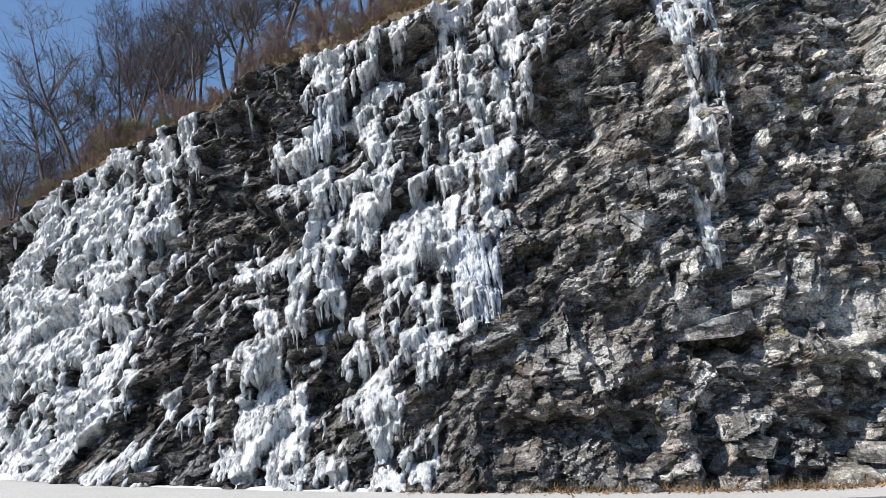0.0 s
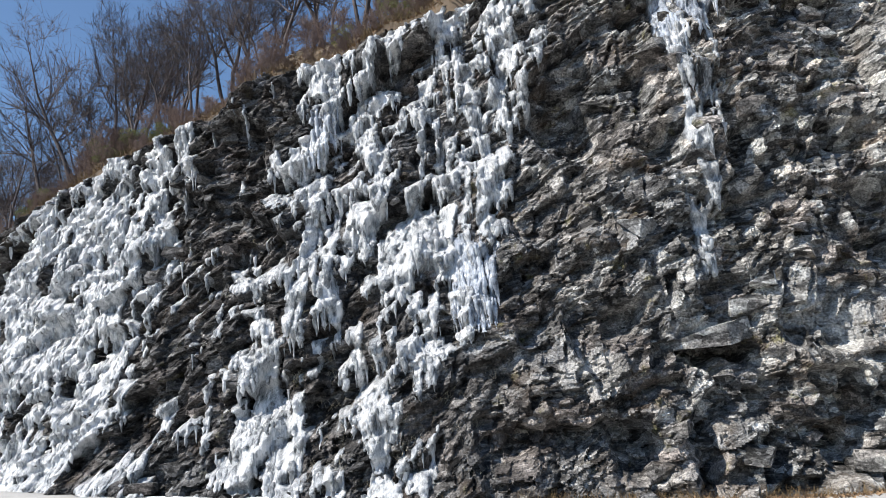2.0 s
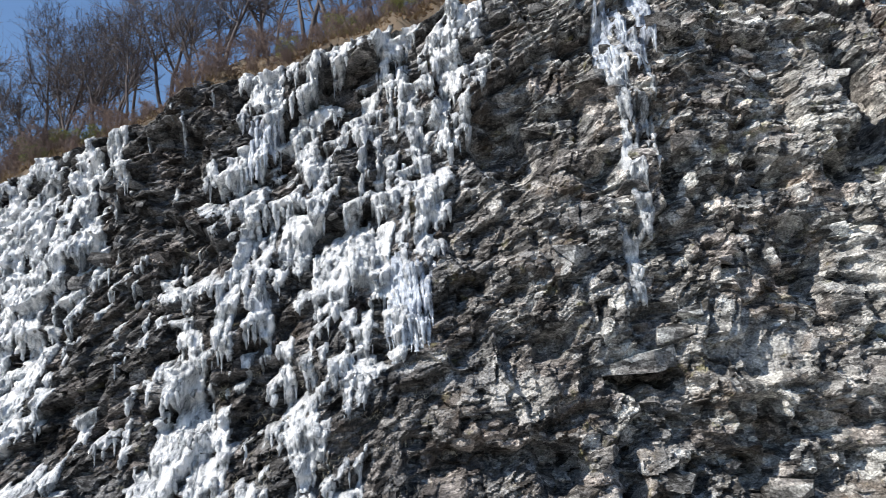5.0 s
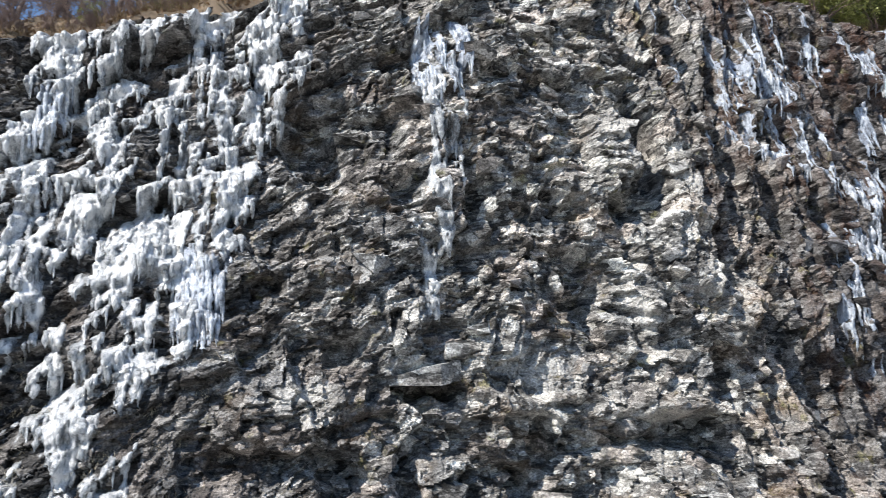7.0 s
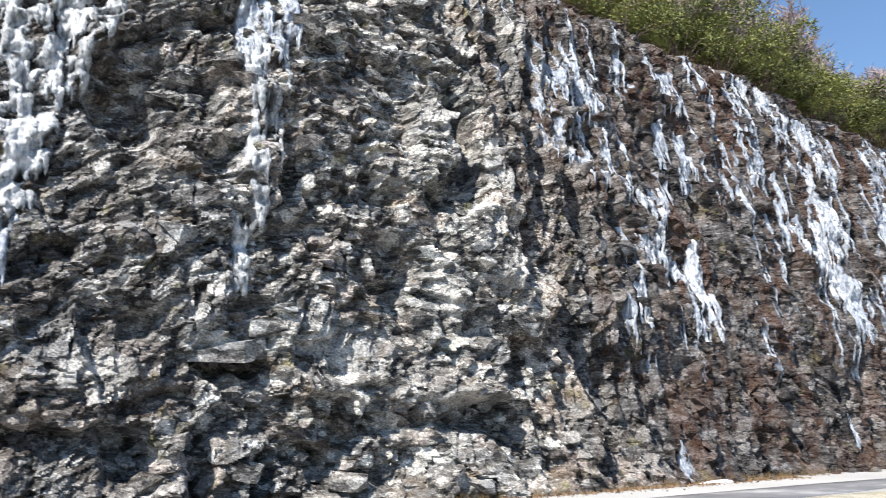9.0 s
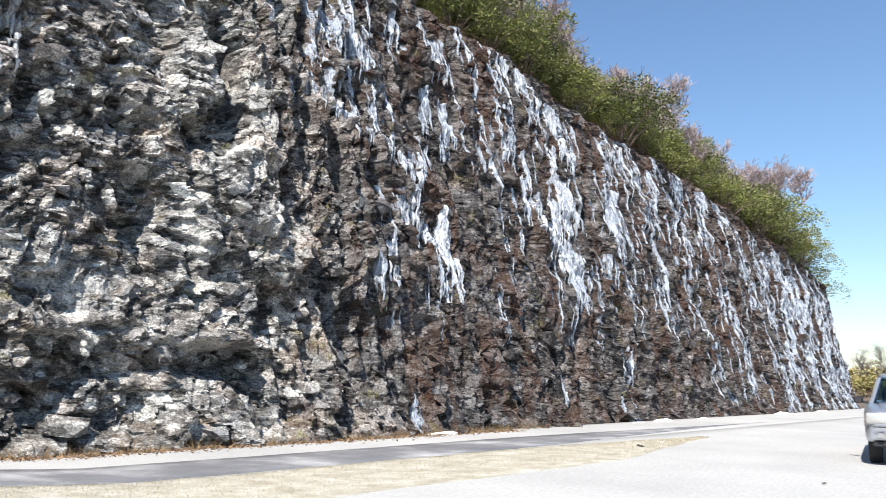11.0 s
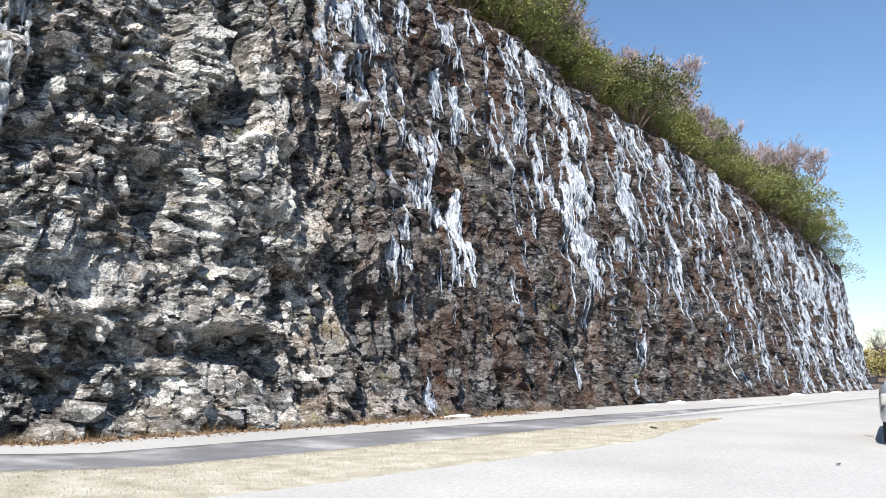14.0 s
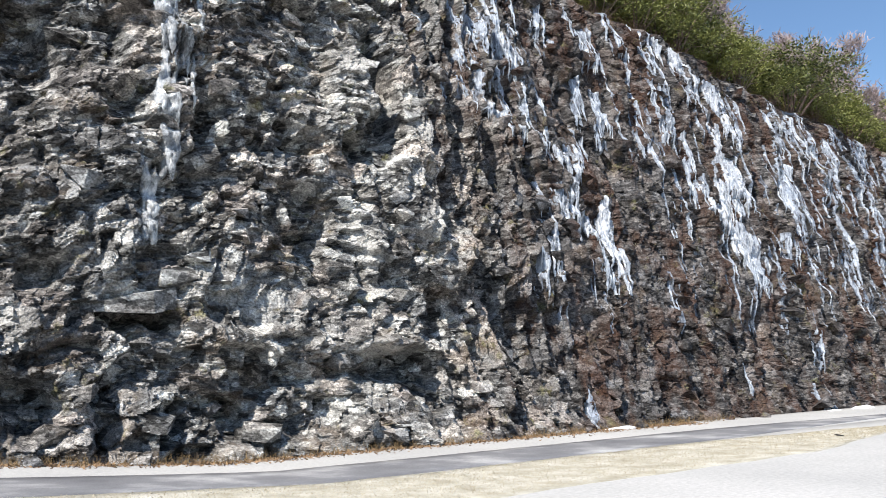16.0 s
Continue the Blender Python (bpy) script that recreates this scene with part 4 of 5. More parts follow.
def leaf_bush(seed, mat, leaves=900, size=1.0, leaf=0.10, flat=0.75):
    """A bush of stems and clumped leaves: two meshes."""
    rng = random.Random(seed)
    sv, sf, lv, lf = [], [], [], []
    heads = []
    for _ in range(24):
        a, r = rng.uniform(0, math.tau), rng.uniform(0.1, 0.95) * size
        tip = Vector((r * math.cos(a), r * math.sin(a), size * flat * rng.uniform(0.15, 1.2) * (1.15 - 0.4 * r / size)))
        tube(sv, sf, [Vector((0.1 * tip.x, 0.1 * tip.y, -0.3)), tip * 0.5 + Vector((0, 0, 0.05)), tip], [0.025, 0.016, 0.008], 4)
        heads.append((tip, rng.uniform(0.15, 0.36) * size))
    for _ in range(leaves):
        c, r = heads[rng.randrange(len(heads))]
        d = Vector((rng.gauss(0, 1), rng.gauss(0, 1), rng.gauss(0.45, 0.7))).normalized()
        p = c + d * r * rng.uniform(0.55, 1.05)
        along = (d + Vector((rng.gauss(0, 0.5), rng.gauss(0, 0.5), rng.gauss(0, 0.4)))).normalized()
        side = along.cross(Vector((rng.gauss(0, 1), rng.gauss(0, 1), 1.5))).normalized()
        n, k = leaf * rng.uniform(0.7, 1.3), len(lv)
        lv += [p, p + along * n * 0.5 + side * n * 0.24, p + along * n, p + along * n * 0.5 - side * n * 0.24]
        lf.append((k, k + 1, k + 2, k + 3))
    return mesh_from("stem", sv, sf, TWIG), mesh_from("foliage", lv, lf, mat)


def bush_thing(name, meshes, m, label, group):
    thing = tagged(new(name), label, "bush", group=group)
    thing.matrix_basis = m
    part("stem", meshes[0], thing)
    part("foliage", meshes[1], thing)
    return thing


def spot(p, turn, size):
    return Matrix.LocRotScale(p, Euler((0, 0, turn)), (size, size, size))


rng = random.Random(12)
TREES = [bare_tree(8.5, s, 1, BARK, 16, 0.014, 1.0, 0.008) for s in (1, 2, 3, 4)]
SHRUBS = [bare_tree(2.0, s, 4, TWIG, 6, 0.009, 0.8, 0.0065) for s in (11, 12, 13)]
PALE_SHRUBS = [bare_tree(2.6, s, 4, GREY_TWIG, 9, 0.009, 0.6, 0.012) for s in (21, 22, 23)]
BUSHES = [leaf_bush(s, GREEN_LEAF, 6500, 2.0, 0.10) for s in (31, 32, 33, 34)]
for k in range(80):
    x = -32 + 36 * (k + rng.random()) / 80
    back = rng.uniform(1.5, 13.0)
    tree_thing("bare_tree", TREES[k % 4], spot(hill_place(x, back), rng.uniform(0, 6), rng.uniform(0.55, 1.05)), "leafless grey-brown tree on the slope above the cliff", "tree", "bare trees above the cliff")
for k in range(190):
    x = -26 + 31 * (k + rng.random()) / 190
    tree_thing("bare_shrub", SHRUBS[k % 3], spot(hill_place(x, rng.uniform(0.1, 1.0) if k % 2 else rng.uniform(0.5, 4.5)), rng.uniform(0, 6), rng.uniform(0.22, 0.5) if k % 2 else rng.uniform(0.4, 0.95)), "leafless reddish-brown shrub at the cliff's edge", "shrub", "bare shrubs above the cliff")
for k, (x, back, size) in enumerate(((-12.6, 0.9, 0.7), (-11.6, 1.3, 0.6), (-10.8, 1.6, 0.55), (-18.0, 0.9, 0.8), (-17.0, 1.6, 0.7), (-3.4, 1.6, 0.6), (-1.5, 1.4, 0.7), (0.2, 1.3, 0.65))):
    bush_thing("evergreen_bush", BUSHES[k % 4], spot(hill_place(x, back), k, size * 0.5), "small yellow-green evergreen bush among bare twigs", "evergreens above the cliff")
x = 17.0
k = 0
while x < 61.5:
    for back in (0.3, 2.0):
        size = rng.uniform(0.42, 1.55) * (1.0 if x > 22 else 0.75)
        bush_thing("evergreen_bush", BUSHES[k % 4], spot(hill_place(x + rng.uniform(-0.4, 0.4), back + rng.uniform(-0.2, 0.4)), rng.uniform(0, 6), size), "yellow-green evergreen bush crowding the cliff's edge", "evergreens above the cliff")
        k += 1
    for step in range(2):
        tree_thing("bare_shrub", PALE_SHRUBS[(k + step) % 3], spot(hill_place(x + 0.5 * step, rng.uniform(1.5, 4.5)), rng.uniform(0, 6), rng.uniform(1.5, 2.5)), "leafless pale grey shrub behind the evergreens", "shrub", "pale shrubs above the cliff")
    x += rng.uniform(1.1, 1.9)

# far bank beyond the bend
FAR = [leaf_bush(s, FAR_LEAF, 700, 1.0, 0.16, 0.9) for s in (41, 42, 43)]
for k in range(60):
    x, y = rng.uniform(100, 150), rng.uniform(-6, 40)
    z = float(ground_z(np.array([x]), np.array([y]))[0])
    bush_thing("far_bush", FAR[k % 3], spot(Vector((x, y, z)), rng.uniform(0, 6), rng.uniform(1.6, 3.6)), "distant olive-yellow bush on the bank", "bushes on the far bank")
for k in range(44):
    x, y = rng.uniform(115, 160), rng.uniform(-6, 40)
    z = float(ground_z(np.array([x]), np.array([y]))[0])
    tree_thing("bare_tree", TREES[k % 4], spot(Vector((x, y, z)), rng.uniform(0, 6), rng.uniform(0.45, 0.85)), "distant leafless tree on the far bank", "tree", "bare trees on the far bank")


# ---------------------------------------------------------------- the parked pick-up
SILVER, *_ = material("silver_paint", 0.30, 0.75, (0.47, 0.49, 0.53))
DARK_TRIM, *_ = material("dark_trim", 0.55, 0.0, (0.02, 0.02, 0.022))
CHROME, *_ = material("chrome", 0.12, 1.0, (0.75, 0.75, 0.76))
RUBBER, *_ = material("rubber", 0.85, 0.0, (0.018, 0.018, 0.018))
ALLOY, *_ = material("alloy", 0.35, 0.9, (0.5, 0.5, 0.51))
LAMP, *_ = material("lamp_lens", 0.12, 0.3, (0.48, 0.48, 0.46))
FOG, *_ = material("fog_lens", 0.2, 0.5, (0.36, 0.36, 0.36))
AMBER, *_ = material("amber_lens", 0.15, 0.0, (0.75, 0.30, 0.05))
SEAT, *_ = material("seat_cloth", 0.9, 0.0, (0.16, 0.16, 0.17))
GLASS, gn, gl, gb = material("car_glass", 0.03, 0.0, (0.30, 0.42, 0.46))
gb.inputs["Transmission Weight"].default_value, gb.inputs["IOR"].default_value = 1.0, 1.3


def loft(rings, closed=True, caps=True):
    """A skin over rings of equally many points."""
    bm = bmesh.new()
    rows = [[bm.verts.new(p) for p in r] for r in rings]
    n = len(rows[0])
    for p, q in zip(rows, rows[1:]):
        for i in range(n if closed else n - 1):
            bm.faces.new((p[i], p[(i + 1) % n], q[(i + 1) % n], q[i]))
    if caps:
        bm.faces.new(rows[0])
        bm.faces.new(rows[-1][::-1])
    bmesh.ops.recalc_face_normals(bm, faces=bm.faces)
    return bm


def rounded(w, h, r, n=3):
    """Outline of a rounded rectangle about the origin."""
    out = []
    for cx, cz, a0 in ((w / 2 - r, h / 2 - r, 0), (-w / 2 + r, h / 2 - r, 90), (-w / 2 + r, -h / 2 + r, 180), (w / 2 - r, -h / 2 + r, 270)):
        out += [(cx + r * math.cos(radians(a0 + 90 * k / n)), cz + r * math.sin(radians(a0 + 90 * k / n))) for k in range(n + 1)]
    return out


def bevel_box(sx, sy, sz, r=0.02, at=(0, 0, 0)):
    bm = bmesh.new()
    bmesh.ops.create_cube(bm, size=1.0, matrix=Matrix.Translation(at) @ Matrix.Diagonal((sx, sy, sz, 1)))
    bmesh.ops.bevel(bm, geom=list(bm.edges), offset=r, segments=2, affect="EDGES")
    return bm


def plate(points, thick, axis):
    """A thin solid from a convex outline, thickened along axis."""
    n = Vector(axis).normalized() * thick
    return loft([[Vector(p) for p in points], [Vector(p) + n for p in points]])


def wheel(parent, x, y):
    w = part_bm("wheel", loft([[(s, 0.30 * math.cos(a), 0.30 * math.sin(a)) for a in [k * math.tau / 20 for k in range(20)]] for s in (-0.08, 0.08)]), DARK_TRIM, parent)
    w.location = (x, y, 0.37)
    prof = ((-0.12, 0.26), (-0.125, 0.34), (-0.10, 0.37), (0.10, 0.37), (0.125, 0.34), (0.12, 0.26))
    part_bm("tyre", loft([[(s, r * math.cos(a), r * math.sin(a)) for a in [k * math.tau / 24 for k in range(24)]] for s, r in prof], caps=False), RUBBER, w, "black tyre", smooth=True)
    side = -1 if x < 0 else 1
    bm = bmesh.new()
    for k in range(5):
        a = k * math.tau / 5
        spoke = bevel_box(0.03, 0.07, 0.22, 0.008, (side * 0.10, 0, 0.13))
        bmesh.ops.rotate(spoke, verts=spoke.verts, cent=(0, 0, 0), matrix=Matrix.Rotation(a, 3, "X"))
        me = bpy.data.meshes.new("spoke")
        spoke.to_mesh(me)
        spoke.free()
        bm.from_mesh(me)
        bpy.data.meshes.remove(me)
    part_bm("rim", bm, ALLOY, w, "alloy rim")


def pickup():
    """Front is towards -y; width along x; the ground is z = 0."""
    t = tagged(new("pickup_truck"), "silver pick-up truck parked facing along the pull-off", "truck")
    W = 1.93
    # lower body: stations from the nose to the tail
    st = ((0.00, 1.50, 0.62, 0.98), (0.06, 1.74, 0.50, 1.03), (0.25, 1.86, 0.42, 1.07), (0.70, W, 0.40, 1.12), (1.45, W, 0.38, 1.16), (3.30, W, 0.38, 1.16), (5.20, W - 0.04, 0.42, 1.16), (5.40, W - 0.12, 0.50, 1.12))
    part_bm("body", loft([[(x, y, (lo + hi) / 2 + z) for x, z in rounded(w, hi - lo, 0.12)] for y, w, lo, hi in st]), SILVER, t, smooth=True)
    hood = ((0.10, 1.30, 1.03), (0.30, 1.46, 1.10), (0.80, 1.54, 1.15), (1.35, 1.58, 1.18))
    part_bm("hood", loft([[(-w / 2, y, z - 0.06), (-w / 2 + 0.10, y, z), (-w / 4, y, z + 0.035), (0, y, z + 0.025), (w / 4, y, z + 0.035), (w / 2 - 0.10, y, z), (w / 2, y, z - 0.06)] for y, w, z in hood]), SILVER, t, smooth=True)
    # cab: roof and pillars, glass between
    roof = ((1.95, 1.22, 1.70), (2.15, 1.34, 1.765), (2.7, 1.38, 1.79), (3.25, 1.34, 1.75))
    part_bm("roof", loft([[(-w / 2, y, z - 0.07), (-w / 2 + 0.08, y, z - 0.015), (0, y, z + 0.012), (w / 2 - 0.08, y, z - 0.015), (w / 2, y, z - 0.07)] for y, w, z in roof]), SILVER, t, smooth=True)
    for s in (-1, 1):
        part_bm("pillar", loft([[(s * (0.80 + dx), 1.28 + dy, 1.12) for dx, dy in ((-0.05, 0), (0.05, 0), (0.05, 0.1), (-0.05, 0.1))], [(s * (0.62 + dx), 2.0 + dy, 1.70) for dx, dy in ((-0.04, 0), (0.04, 0), (0.04, 0.1), (-0.04, 0.1))]]), SILVER, t)
        part_bm("pillar", loft([[(s * (0.84 + dx), 3.2 + dy, 1.12) for dx, dy in ((-0.05, -0.1), (0.05, -0.1), (0.05, 0.1), (-0.05, 0.1))], [(s * (0.66 + dx), 3.15 + dy, 1.72) for dx, dy in ((-0.04, -0.1), (0.04, -0.1), (0.04, 0.1), (-0.04, 0.1))]]), SILVER, t)
        part_bm("side_window", plate([(s * 0.83, 1.42, 1.16), (s * 0.85, 3.1, 1.16), (s * 0.66, 3.05, 1.70), (s * 0.65, 2.05, 1.70)], 0.006, (s, 0, 0)), GLASS, t, "tinted glass")
        lamp = part_bm("headlight", loft([[(s * (0.73 + x), y, 0.885 + z) for x, z in rounded(w, h, 0.05)] for y, w, h in ((0.20, 0.42, 0.24), (0.03, 0.40, 0.22), (-0.005, 0.34, 0.17))]), LAMP, t, "clear headlight lens", smooth=True)
        part_bm("indicator", bevel_box(0.08, 0.03, 0.17, 0.015, (s * 0.90, 0.10, 0.885)), AMBER, lamp, "amber indicator")
        part_bm("fog_lamp", loft([[(s * 0.68 + 0.065 * math.cos(a), y, 0.575 + 0.05 * math.sin(a)) for a in [k * math.tau / 14 for k in range(14)]] for y in (-0.095, -0.03)]), FOG, t, "round fog lamp")
        mirror = part_bm("mirror", loft([[(s * (1.07 + x), y, 1.22 + z) for x, z in rounded(w, h, 0.03)] for y, w, h in ((1.42, 0.13, 0.09), (1.47, 0.18, 0.13), (1.56, 0.18, 0.13))]), DARK_TRIM, t, "black wing mirror")
        part_bm("bracket", bevel_box(0.12, 0.05, 0.05, 0.012, (s * 0.93, 1.52, 1.17)), DARK_TRIM, mirror)
        for y in (0.86, 4.35):
            part_bm("wheel_arch", loft([[(s * (W / 2 + 0.012), y + r * math.cos(a), 0.37 + r * math.sin(a)) for a in [math.pi * k / 12 for k in range(13)]] for r in (0.40, 0.46)], closed=False, caps=False), SILVER, t)
            wheel(t, s * 0.80, y)
    part_bm("windscreen", plate([(-0.79, 1.30, 1.17), (0.79, 1.30, 1.17), (0.61, 1.98, 1.695), (-0.61, 1.98, 1.695)], 0.008, (0, -0.6, 0.8)), GLASS, t, "windscreen glass")
    part_bm("rear_window", plate([(-0.72, 3.24, 1.2), (0.72, 3.24, 1.2), (0.6, 3.2, 1.68), (-0.6, 3.2, 1.68)], 0.006, (0, 1, 0)), GLASS, t, "tinted glass")
    for s in (-1, 1):
        part_bm("wiper", loft([[(s * 0.05 + dx, 1.27, 1.185 + dz) for dx, dz in ((-0.012, 0), (0.012, 0), (0, 0.02))], [(s * 0.05 + 0.55 + dx, 1.33, 1.215 + dz) for dx, dz in ((-0.012, 0), (0.012, 0), (0, 0.02))]]), DARK_TRIM, t)
    grille = part_bm("grille", loft([[(x, y, 0.905 + z) for x, z in rounded(w, h, 0.06)] for y, w, h in ((0.10, 0.92, 0.24), (-0.012, 0.92, 0.24), (-0.03, 0.88, 0.20))]), CHROME, t, "chrome grille surround", smooth=True)
    for z in (0.855, 0.955):
        for x in (-0.215, 0.215):
            part_bm("opening", bevel_box(0.39, 0.03, 0.062, 0.012, (x, -0.028, z)), DARK_TRIM, grille, "dark grille opening")
            for dx in (-0.13, -0.04, 0.05, 0.14):
                part_bm("slat", bevel_box(0.012, 0.02, 0.05, 0.003, (x + dx, -0.042, z)), DARK_TRIM, grille)
    part_bm("badge", loft([[(0.075 * math.cos(a), y, 0.905 + 0.05 * math.sin(a)) for a in [k * math.tau / 16 for k in range(16)]] for y in (-0.055, -0.02)]), CHROME, grille, "oval chrome badge")
    bumper = part_bm("front_bumper", loft([[(x, y + 0.35 * (x / 0.95) ** 2 * 0.5, 0.60 + z) for x, z in rounded(w, h, 0.07)] for y, w, h in ((0.28, 1.90, 0.32), (0.0, 1.88, 0.32), (-0.08, 1.80, 0.26), (-0.10, 1.70, 0.18))]), SILVER, t, "silver front bumper", smooth=True)
    part_bm("air_slot", bevel_box(0.92, 0.05, 0.055, 0.02, (0, -0.095, 0.555)), DARK_TRIM, bumper, "dark air slot")
    part_bm("trim_strip", bevel_box(1.62, 0.03, 0.018, 0.006, (0, -0.075, 0.735)), DARK_TRIM, bumper, "dark trim line")
    part_bm("valance", bevel_box(1.66, 0.3, 0.10, 0.03, (0, 0.16, 0.40)), DARK_TRIM, t, "dark underside")
    part_bm("underbody", bevel_box(1.5, 4.6, 0.16, 0.04, (0, 2.7, 0.40)), DARK_TRIM, t)
    part_bm("dashboard", bevel_box(1.45, 0.4, 0.16, 0.05, (0, 1.55, 1.08)), DARK_TRIM, t)
    for s in (-1, 1):
        seat = part_bm("seat", bevel_box(0.50, 0.16, 0.55, 0.05, (s * 0.38, 2.55, 1.20)), SEAT, t, "grey cloth seat back")
        part_bm("headrest", bevel_box(0.26, 0.10, 0.15, 0.04, (s * 0.38, 2.57, 1.55)), SEAT, seat)
    part_bm("steering_wheel", loft([[Vector((0.38 + (0.18 + 0.016 * math.cos(b)) * math.cos(a), 1.83 + 0.016 * math.sin(b) + 0.10 * math.sin(a), 1.19 + (0.16 + 0.016 * math.cos(b)) * math.sin(a))) for b in [k * math.tau / 6 for k in range(6)]] for a in [k * math.tau / 20 for k in range(21)]], caps=False), DARK_TRIM, t)
    part_bm("rear_view_mirror", bevel_box(0.24, 0.03, 0.07, 0.012, (0, 1.88, 1.60)), DARK_TRIM, t)
    return t


truck = pickup()
truck.matrix_basis = pose(17.5, 3.42, 0.0, 0, 0, 283.0)


# ---------------------------------------------------------------- grass, litter, stones
def blades(name, spots, mat, height, width, label, category, seed, lean=0.5):
    """Many thin blades as one object."""
    rng = random.Random(seed)
    v, f = [], []
    for p in map(Vector, spots):
        h, a = height * rng.uniform(0.5, 1.3), rng.uniform(0, math.tau)
        side = Vector((math.cos(a), math.sin(a), 0)) * width
        tip = Vector((rng.gauss(0, lean), rng.gauss(0, lean), 1)).normalized() * h
        k = len(v)
        v += [p - side, p + side, p + tip * 0.6 + side * 0.6, p + tip]
        f.append((k, k + 1, k + 2, k + 3))
    ob = new(name, mesh_from(name, v, f, mat))
    return tagged(ob, label, category, kind="stuff")


nr = np.random.RandomState(77)


def on_ground(x, y, lift):
    return np.stack([x, y, ground_z(x, y) + lift], -1)


def bunches(centres, each, spread):
    """Each centre many times over, scattered round it."""
    return np.repeat(centres, each, 0) + nr.normal(0, 1, (len(centres) * each, 3)) * spread


def foot_spots(count, x0, x1, spread):
    x = nr.uniform(x0, x1, count)
    return on_ground(x, foot_y(x) - 0.55 - np.abs(nr.normal(0, spread, count)), 0.01)


x = nr.uniform(-2, 22.4, 34000)
blades("dry_grass", on_ground(x, turf_y(x, nr.uniform(0.02, 0.98, 34000)), 0.004), STRAW, 0.035, 0.005, "short dry straw-coloured grass blades", "grass", 5, 0.9)
blades("dry_weeds", bunches(foot_spots(300, -1.0, 22.0, 0.25), 11, (0.10, 0.06, 0)), LIP_STRAW, 0.22, 0.004, "tall dry weeds at the foot of the cliff", "grass", 6, 0.55)
blades("leaf_litter", foot_spots(5000, -2.0, 20.0, 0.35), DEAD_LEAF, 0.07, 0.03, "brown fallen leaves along the foot of the cliff", "leaves", 7, 1.6)
blades("lip_grass", bunches(hill_places(nr.uniform(-25, 62, 4200), np.abs(nr.normal(0, 0.9, 4200))), 6, 0.09), LIP_STRAW, 0.34, 0.006, "dead brown grass overhanging the cliff's lip", "grass", 8, 0.6)
blades("hill_litter", hill_places(nr.uniform(-30, 20, 9000), nr.uniform(0, 7, 9000)), DEAD_LEAF, 0.14, 0.06, "brown leaf litter on the slope above the cliff", "leaves", 9, 1.6)
x = np.concatenate([nr.uniform(-4.5, 1.0, 35), nr.uniform(5, 40, 40)])
z = np.concatenate([nr.uniform(0.8, 4.0, 35), nr.uniform(2, 11, 40)])
blades("ledge_grass", bunches(np.stack([x, face_y(x, z) + 0.02, z], -1), 22, (0.10, 0.03, 0.06)), STRAW, 0.20, 0.004, "tufts of dead grass on the rock ledges", "grass", 10, 0.9)


def stone_mesh(name, seed, flat=0.75):
    """An angular broken block."""
    rng = random.Random(seed)
    bm = bmesh.new()
    for _ in range(13):
        d = Vector((rng.gauss(0, 1), rng.gauss(0, 1), rng.gauss(0, 1))).normalized()
        d = Vector((max(-0.62, min(0.62, d.x)), max(-0.6, min(0.6, d.y)), max(-0.5, min(0.5, d.z)) * flat))
        bm.verts.new(d)
    hull = bmesh.ops.convex_hull(bm, input=bm.verts)
    bmesh.ops.delete(bm, geom=[g for g in hull["geom_interior"] if isinstance(g, bmesh.types.BMVert)], context="VERTS")
    me = bpy.data.meshes.new(name)
    bm.to_mesh(me)
    bm.free()
    me.materials.append(ROCK)
    return me


STONES = [stone_mesh("stone", s) for s in range(8)]
BLOCKS = [stone_mesh("rock_block", s, 0.6) for s in range(20, 30)]
rng = random.Random(77)
for k in range(46):
    p = Vector(foot_spots(1, -15.0, 24.0, 0.18)[0])
    size = rng.uniform(0.10, 0.34)
    ob = tagged(new("loose_stone", STONES[k % 8]), "loose angular grey stone at the cliff's foot", "stone", group="stones along the foot of the cliff")
    ob.matrix_basis = Matrix.LocRotScale(p + Vector((0, 0, size * 0.14)), Euler((rng.uniform(-0.3, 0.3), rng.uniform(-0.3, 0.3), rng.uniform(0, 6))), (size, size, size))

# the pale tilted slab that juts from the face
slab = bmesh.new()
rings = []
for t, w, h in ((0.0, 0.10, 0.06), (0.25, 0.42, 0.26), (0.7, 0.55, 0.42), (1.0, 0.45, 0.46)):
    rings.append([slab.verts.new((t * 1.7 - 0.85, sy * w + 0.04 * math.sin(9 * t + sy), sz * h * 0.5 + 0.18 * t)) for sy, sz in ((-1, -1), (-1, 1), (1, 1), (1, -1))])
for p, q in zip(rings, rings[1:]):
    for i in range(4):
        slab.faces.new((p[i], p[(i + 1) % 4], q[(i + 1) % 4], q[i]))
slab.faces.new(rings[0][::-1])
slab.faces.new(rings[-1])
bmesh.ops.subdivide_edges(slab, edges=list(slab.edges), cuts=2, use_grid_fill=True)
for v in slab.verts:
    v.co += 0.05 * Vector(noise.noise_vector(v.co * 3))
bmesh.ops.recalc_face_normals(slab, faces=slab.faces)
sy0 = float(np.min(face_y(np.linspace(3.8, 5.1, 9), np.full(9, 3.2))))
part_bm("rock_slab", slab, ROCK, cliff, "pale tilted slab jutting from the face", Matrix.LocRotScale(Vector((4.42, sy0 + 0.34, 3.05)), Euler((0.10, -0.05, 0)), None))

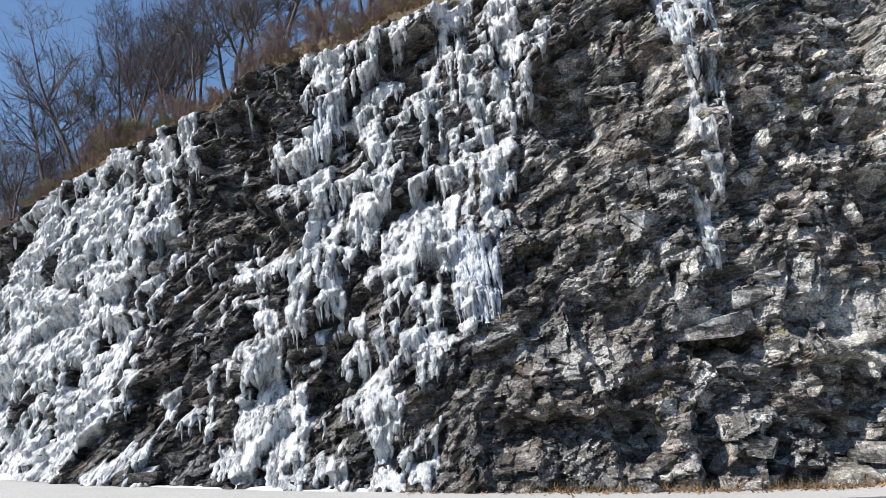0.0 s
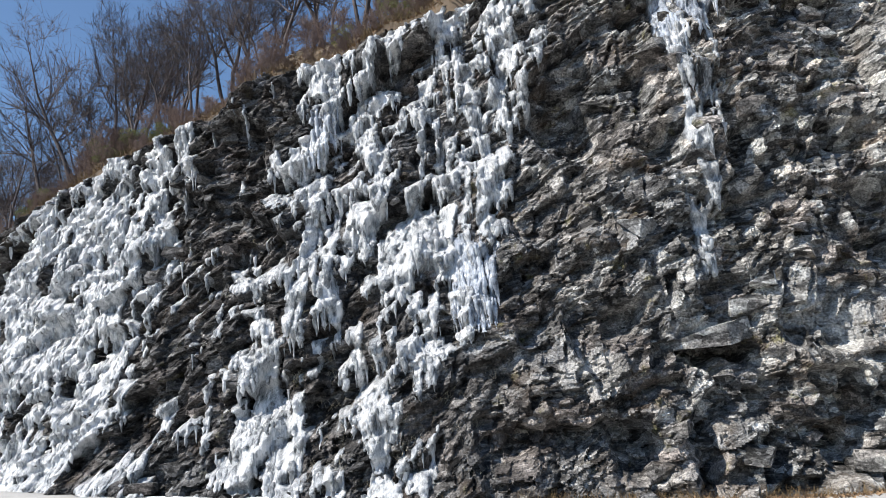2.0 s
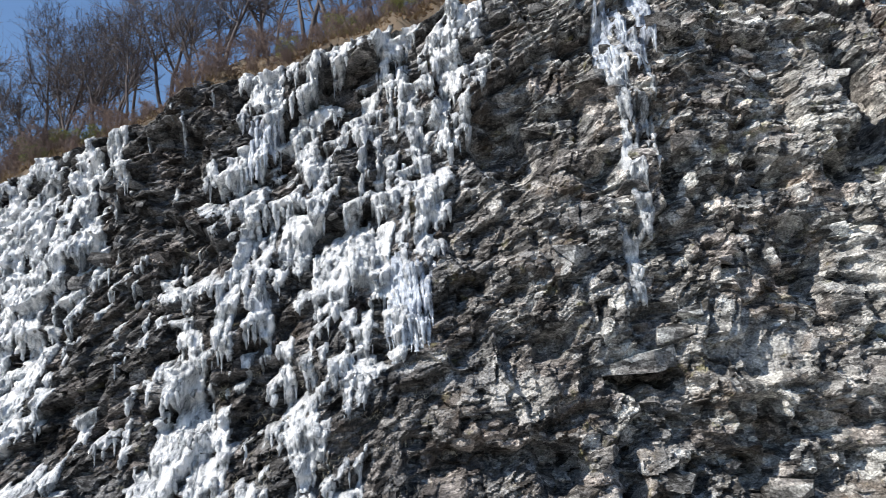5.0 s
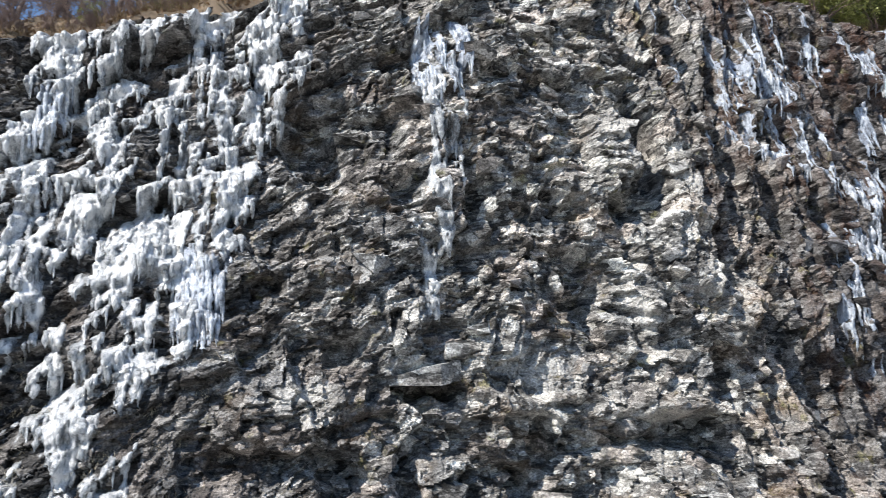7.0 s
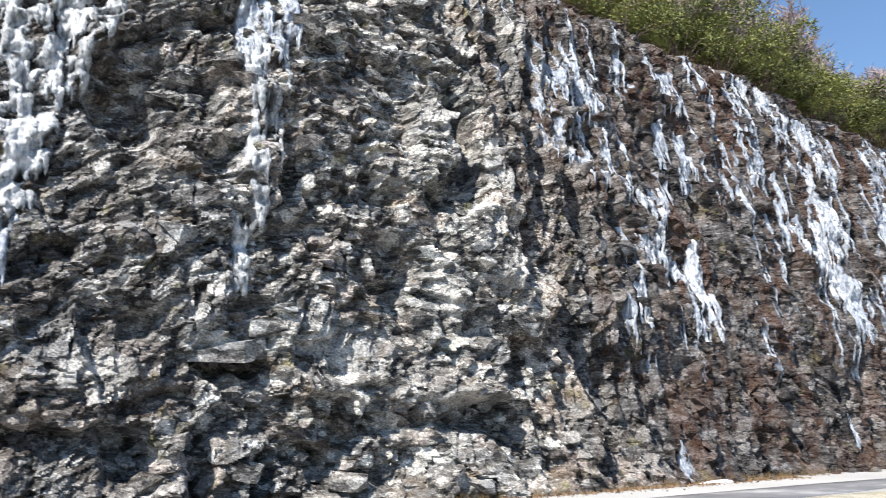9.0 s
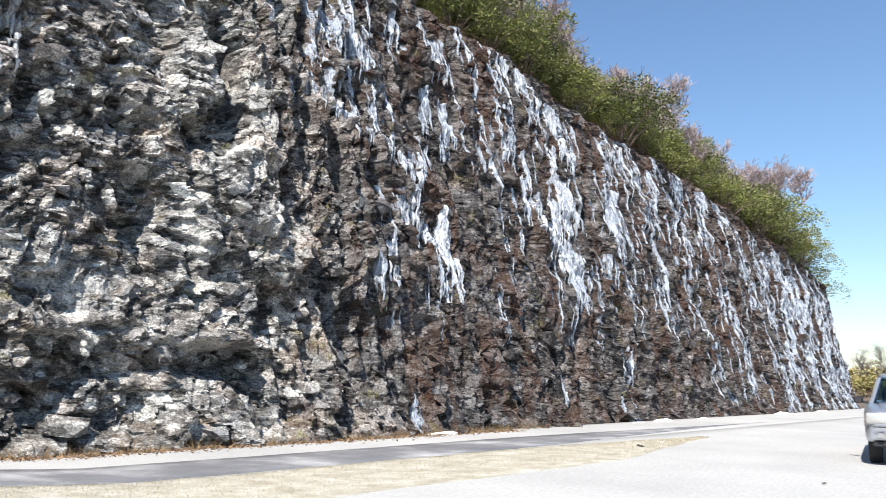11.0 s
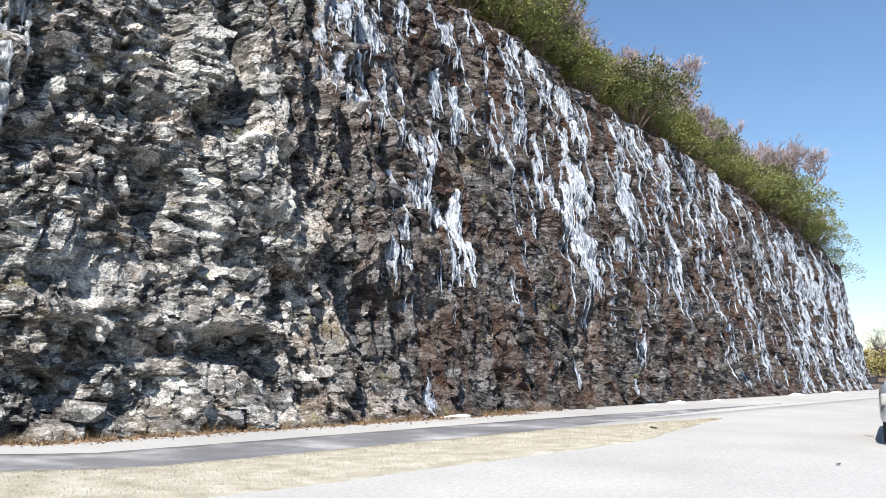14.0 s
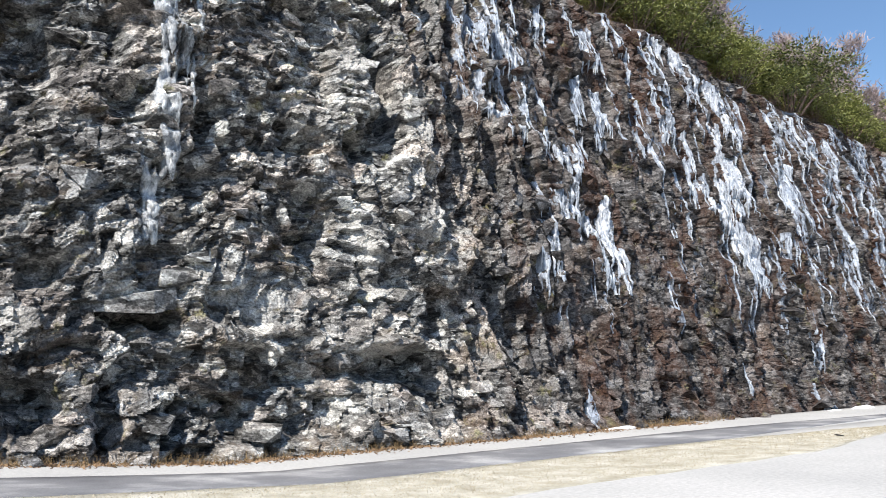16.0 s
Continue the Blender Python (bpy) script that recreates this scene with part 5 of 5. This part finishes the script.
# snow and refrozen meltwater along the foot
def snow_bank(x0, x1, width, height, seed):
    xs, vs = np.arange(x0, x1, 0.12), np.linspace(0, 1, 9)
    X, Vv = np.meshgrid(xs, vs)
    taper = np.sqrt(np.clip(np.minimum(X - x0, x1 - X) / 0.6, 0, 1))
    w = width * taper * (0.8 + 0.5 * octaves(X * 0.8, X * 0, seed, 3))
    Yc = foot_y(X) - 0.75 + 0.15 * octaves(X * 0.5, X * 0 + 2, seed + 4, 2)
    Y = Yc + (Vv - 0.5) * w
    Zc = ground_z(X, Y) + height * taper * np.clip(np.sin(np.pi * Vv), 0, 1) ** 0.7 * (0.7 + 0.7 * octaves(X * 1.5, Vv * 3, seed + 8, 3)) - 0.01 * (np.abs(Vv - 0.5) > 0.49)
    me = grid_mesh("snow_bank", np.stack([X, Y, Zc], -1), np.ones((8, len(xs) - 1), bool), SNOW, True)
    return tagged(new("snow_bank", me), "low bank of old white snow along the cliff's foot", "snow", group="snow along the foot of the cliff")


for k, (a, b, w, h) in enumerate(((-19.0, -13.2, 1.2, 0.22), (-8.2, -5.8, 0.5, 0.05), (-5.6, -2.0, 0.6, 0.07), (-1.8, -0.4, 0.4, 0.05), (16.2, 17.6, 0.5, 0.12), (27.6, 28.6, 0.4, 0.10), (29.4, 31.0, 0.5, 0.14), (33.4, 34.6, 0.4, 0.10), (43.0, 45.0, 0.5, 0.12), (49.5, 51.5, 0.6, 0.14))):
    snow_bank(a, b, w, h, 200 + k * 9)

# broken blocks standing proud of the cliff
rng = random.Random(5)
for k in range(290):
    x = rng.uniform(2.8, 24) if k < 200 else rng.uniform(-9, -6.2) if k < 225 else rng.uniform(24, 55)
    top = float(lip_z(np.array([x]))[0])
    low = float(foot_z(np.array([x]))[0])
    z = low + (top - low) * rng.uniform(0.02, 0.95) ** 1.2
    y = float(face_y(np.array([x]), np.array([z]))[0])
    size = rng.uniform(0.35, 0.85) * (0.8 if k < 230 else 1.0)
    part("rock", BLOCKS[k % 10], cliff, "", Matrix.LocRotScale(Vector((x, y + 0.12 * size, z)), Euler((rng.uniform(-0.4, 0.4), rng.uniform(-0.5, 0.3), rng.uniform(-0.6, 0.6))), (size, size * 0.8, size)))

for k, (x, y, size) in enumerate(((15.3, 2.4, 0.16), (17.6, 9.3, 0.12), (13.4, 4.0, 0.06))):
    ob = tagged(new("loose_stone", STONES[k]), "small dark stone lying on the open ground", "stone", group="stones on the pull-off")
    ob.matrix_basis = Matrix.LocRotScale(Vector((x, y, 0.02 + size * 0.1)), Euler((0.2, 0.1, k)), (size, size, size * 0.5))
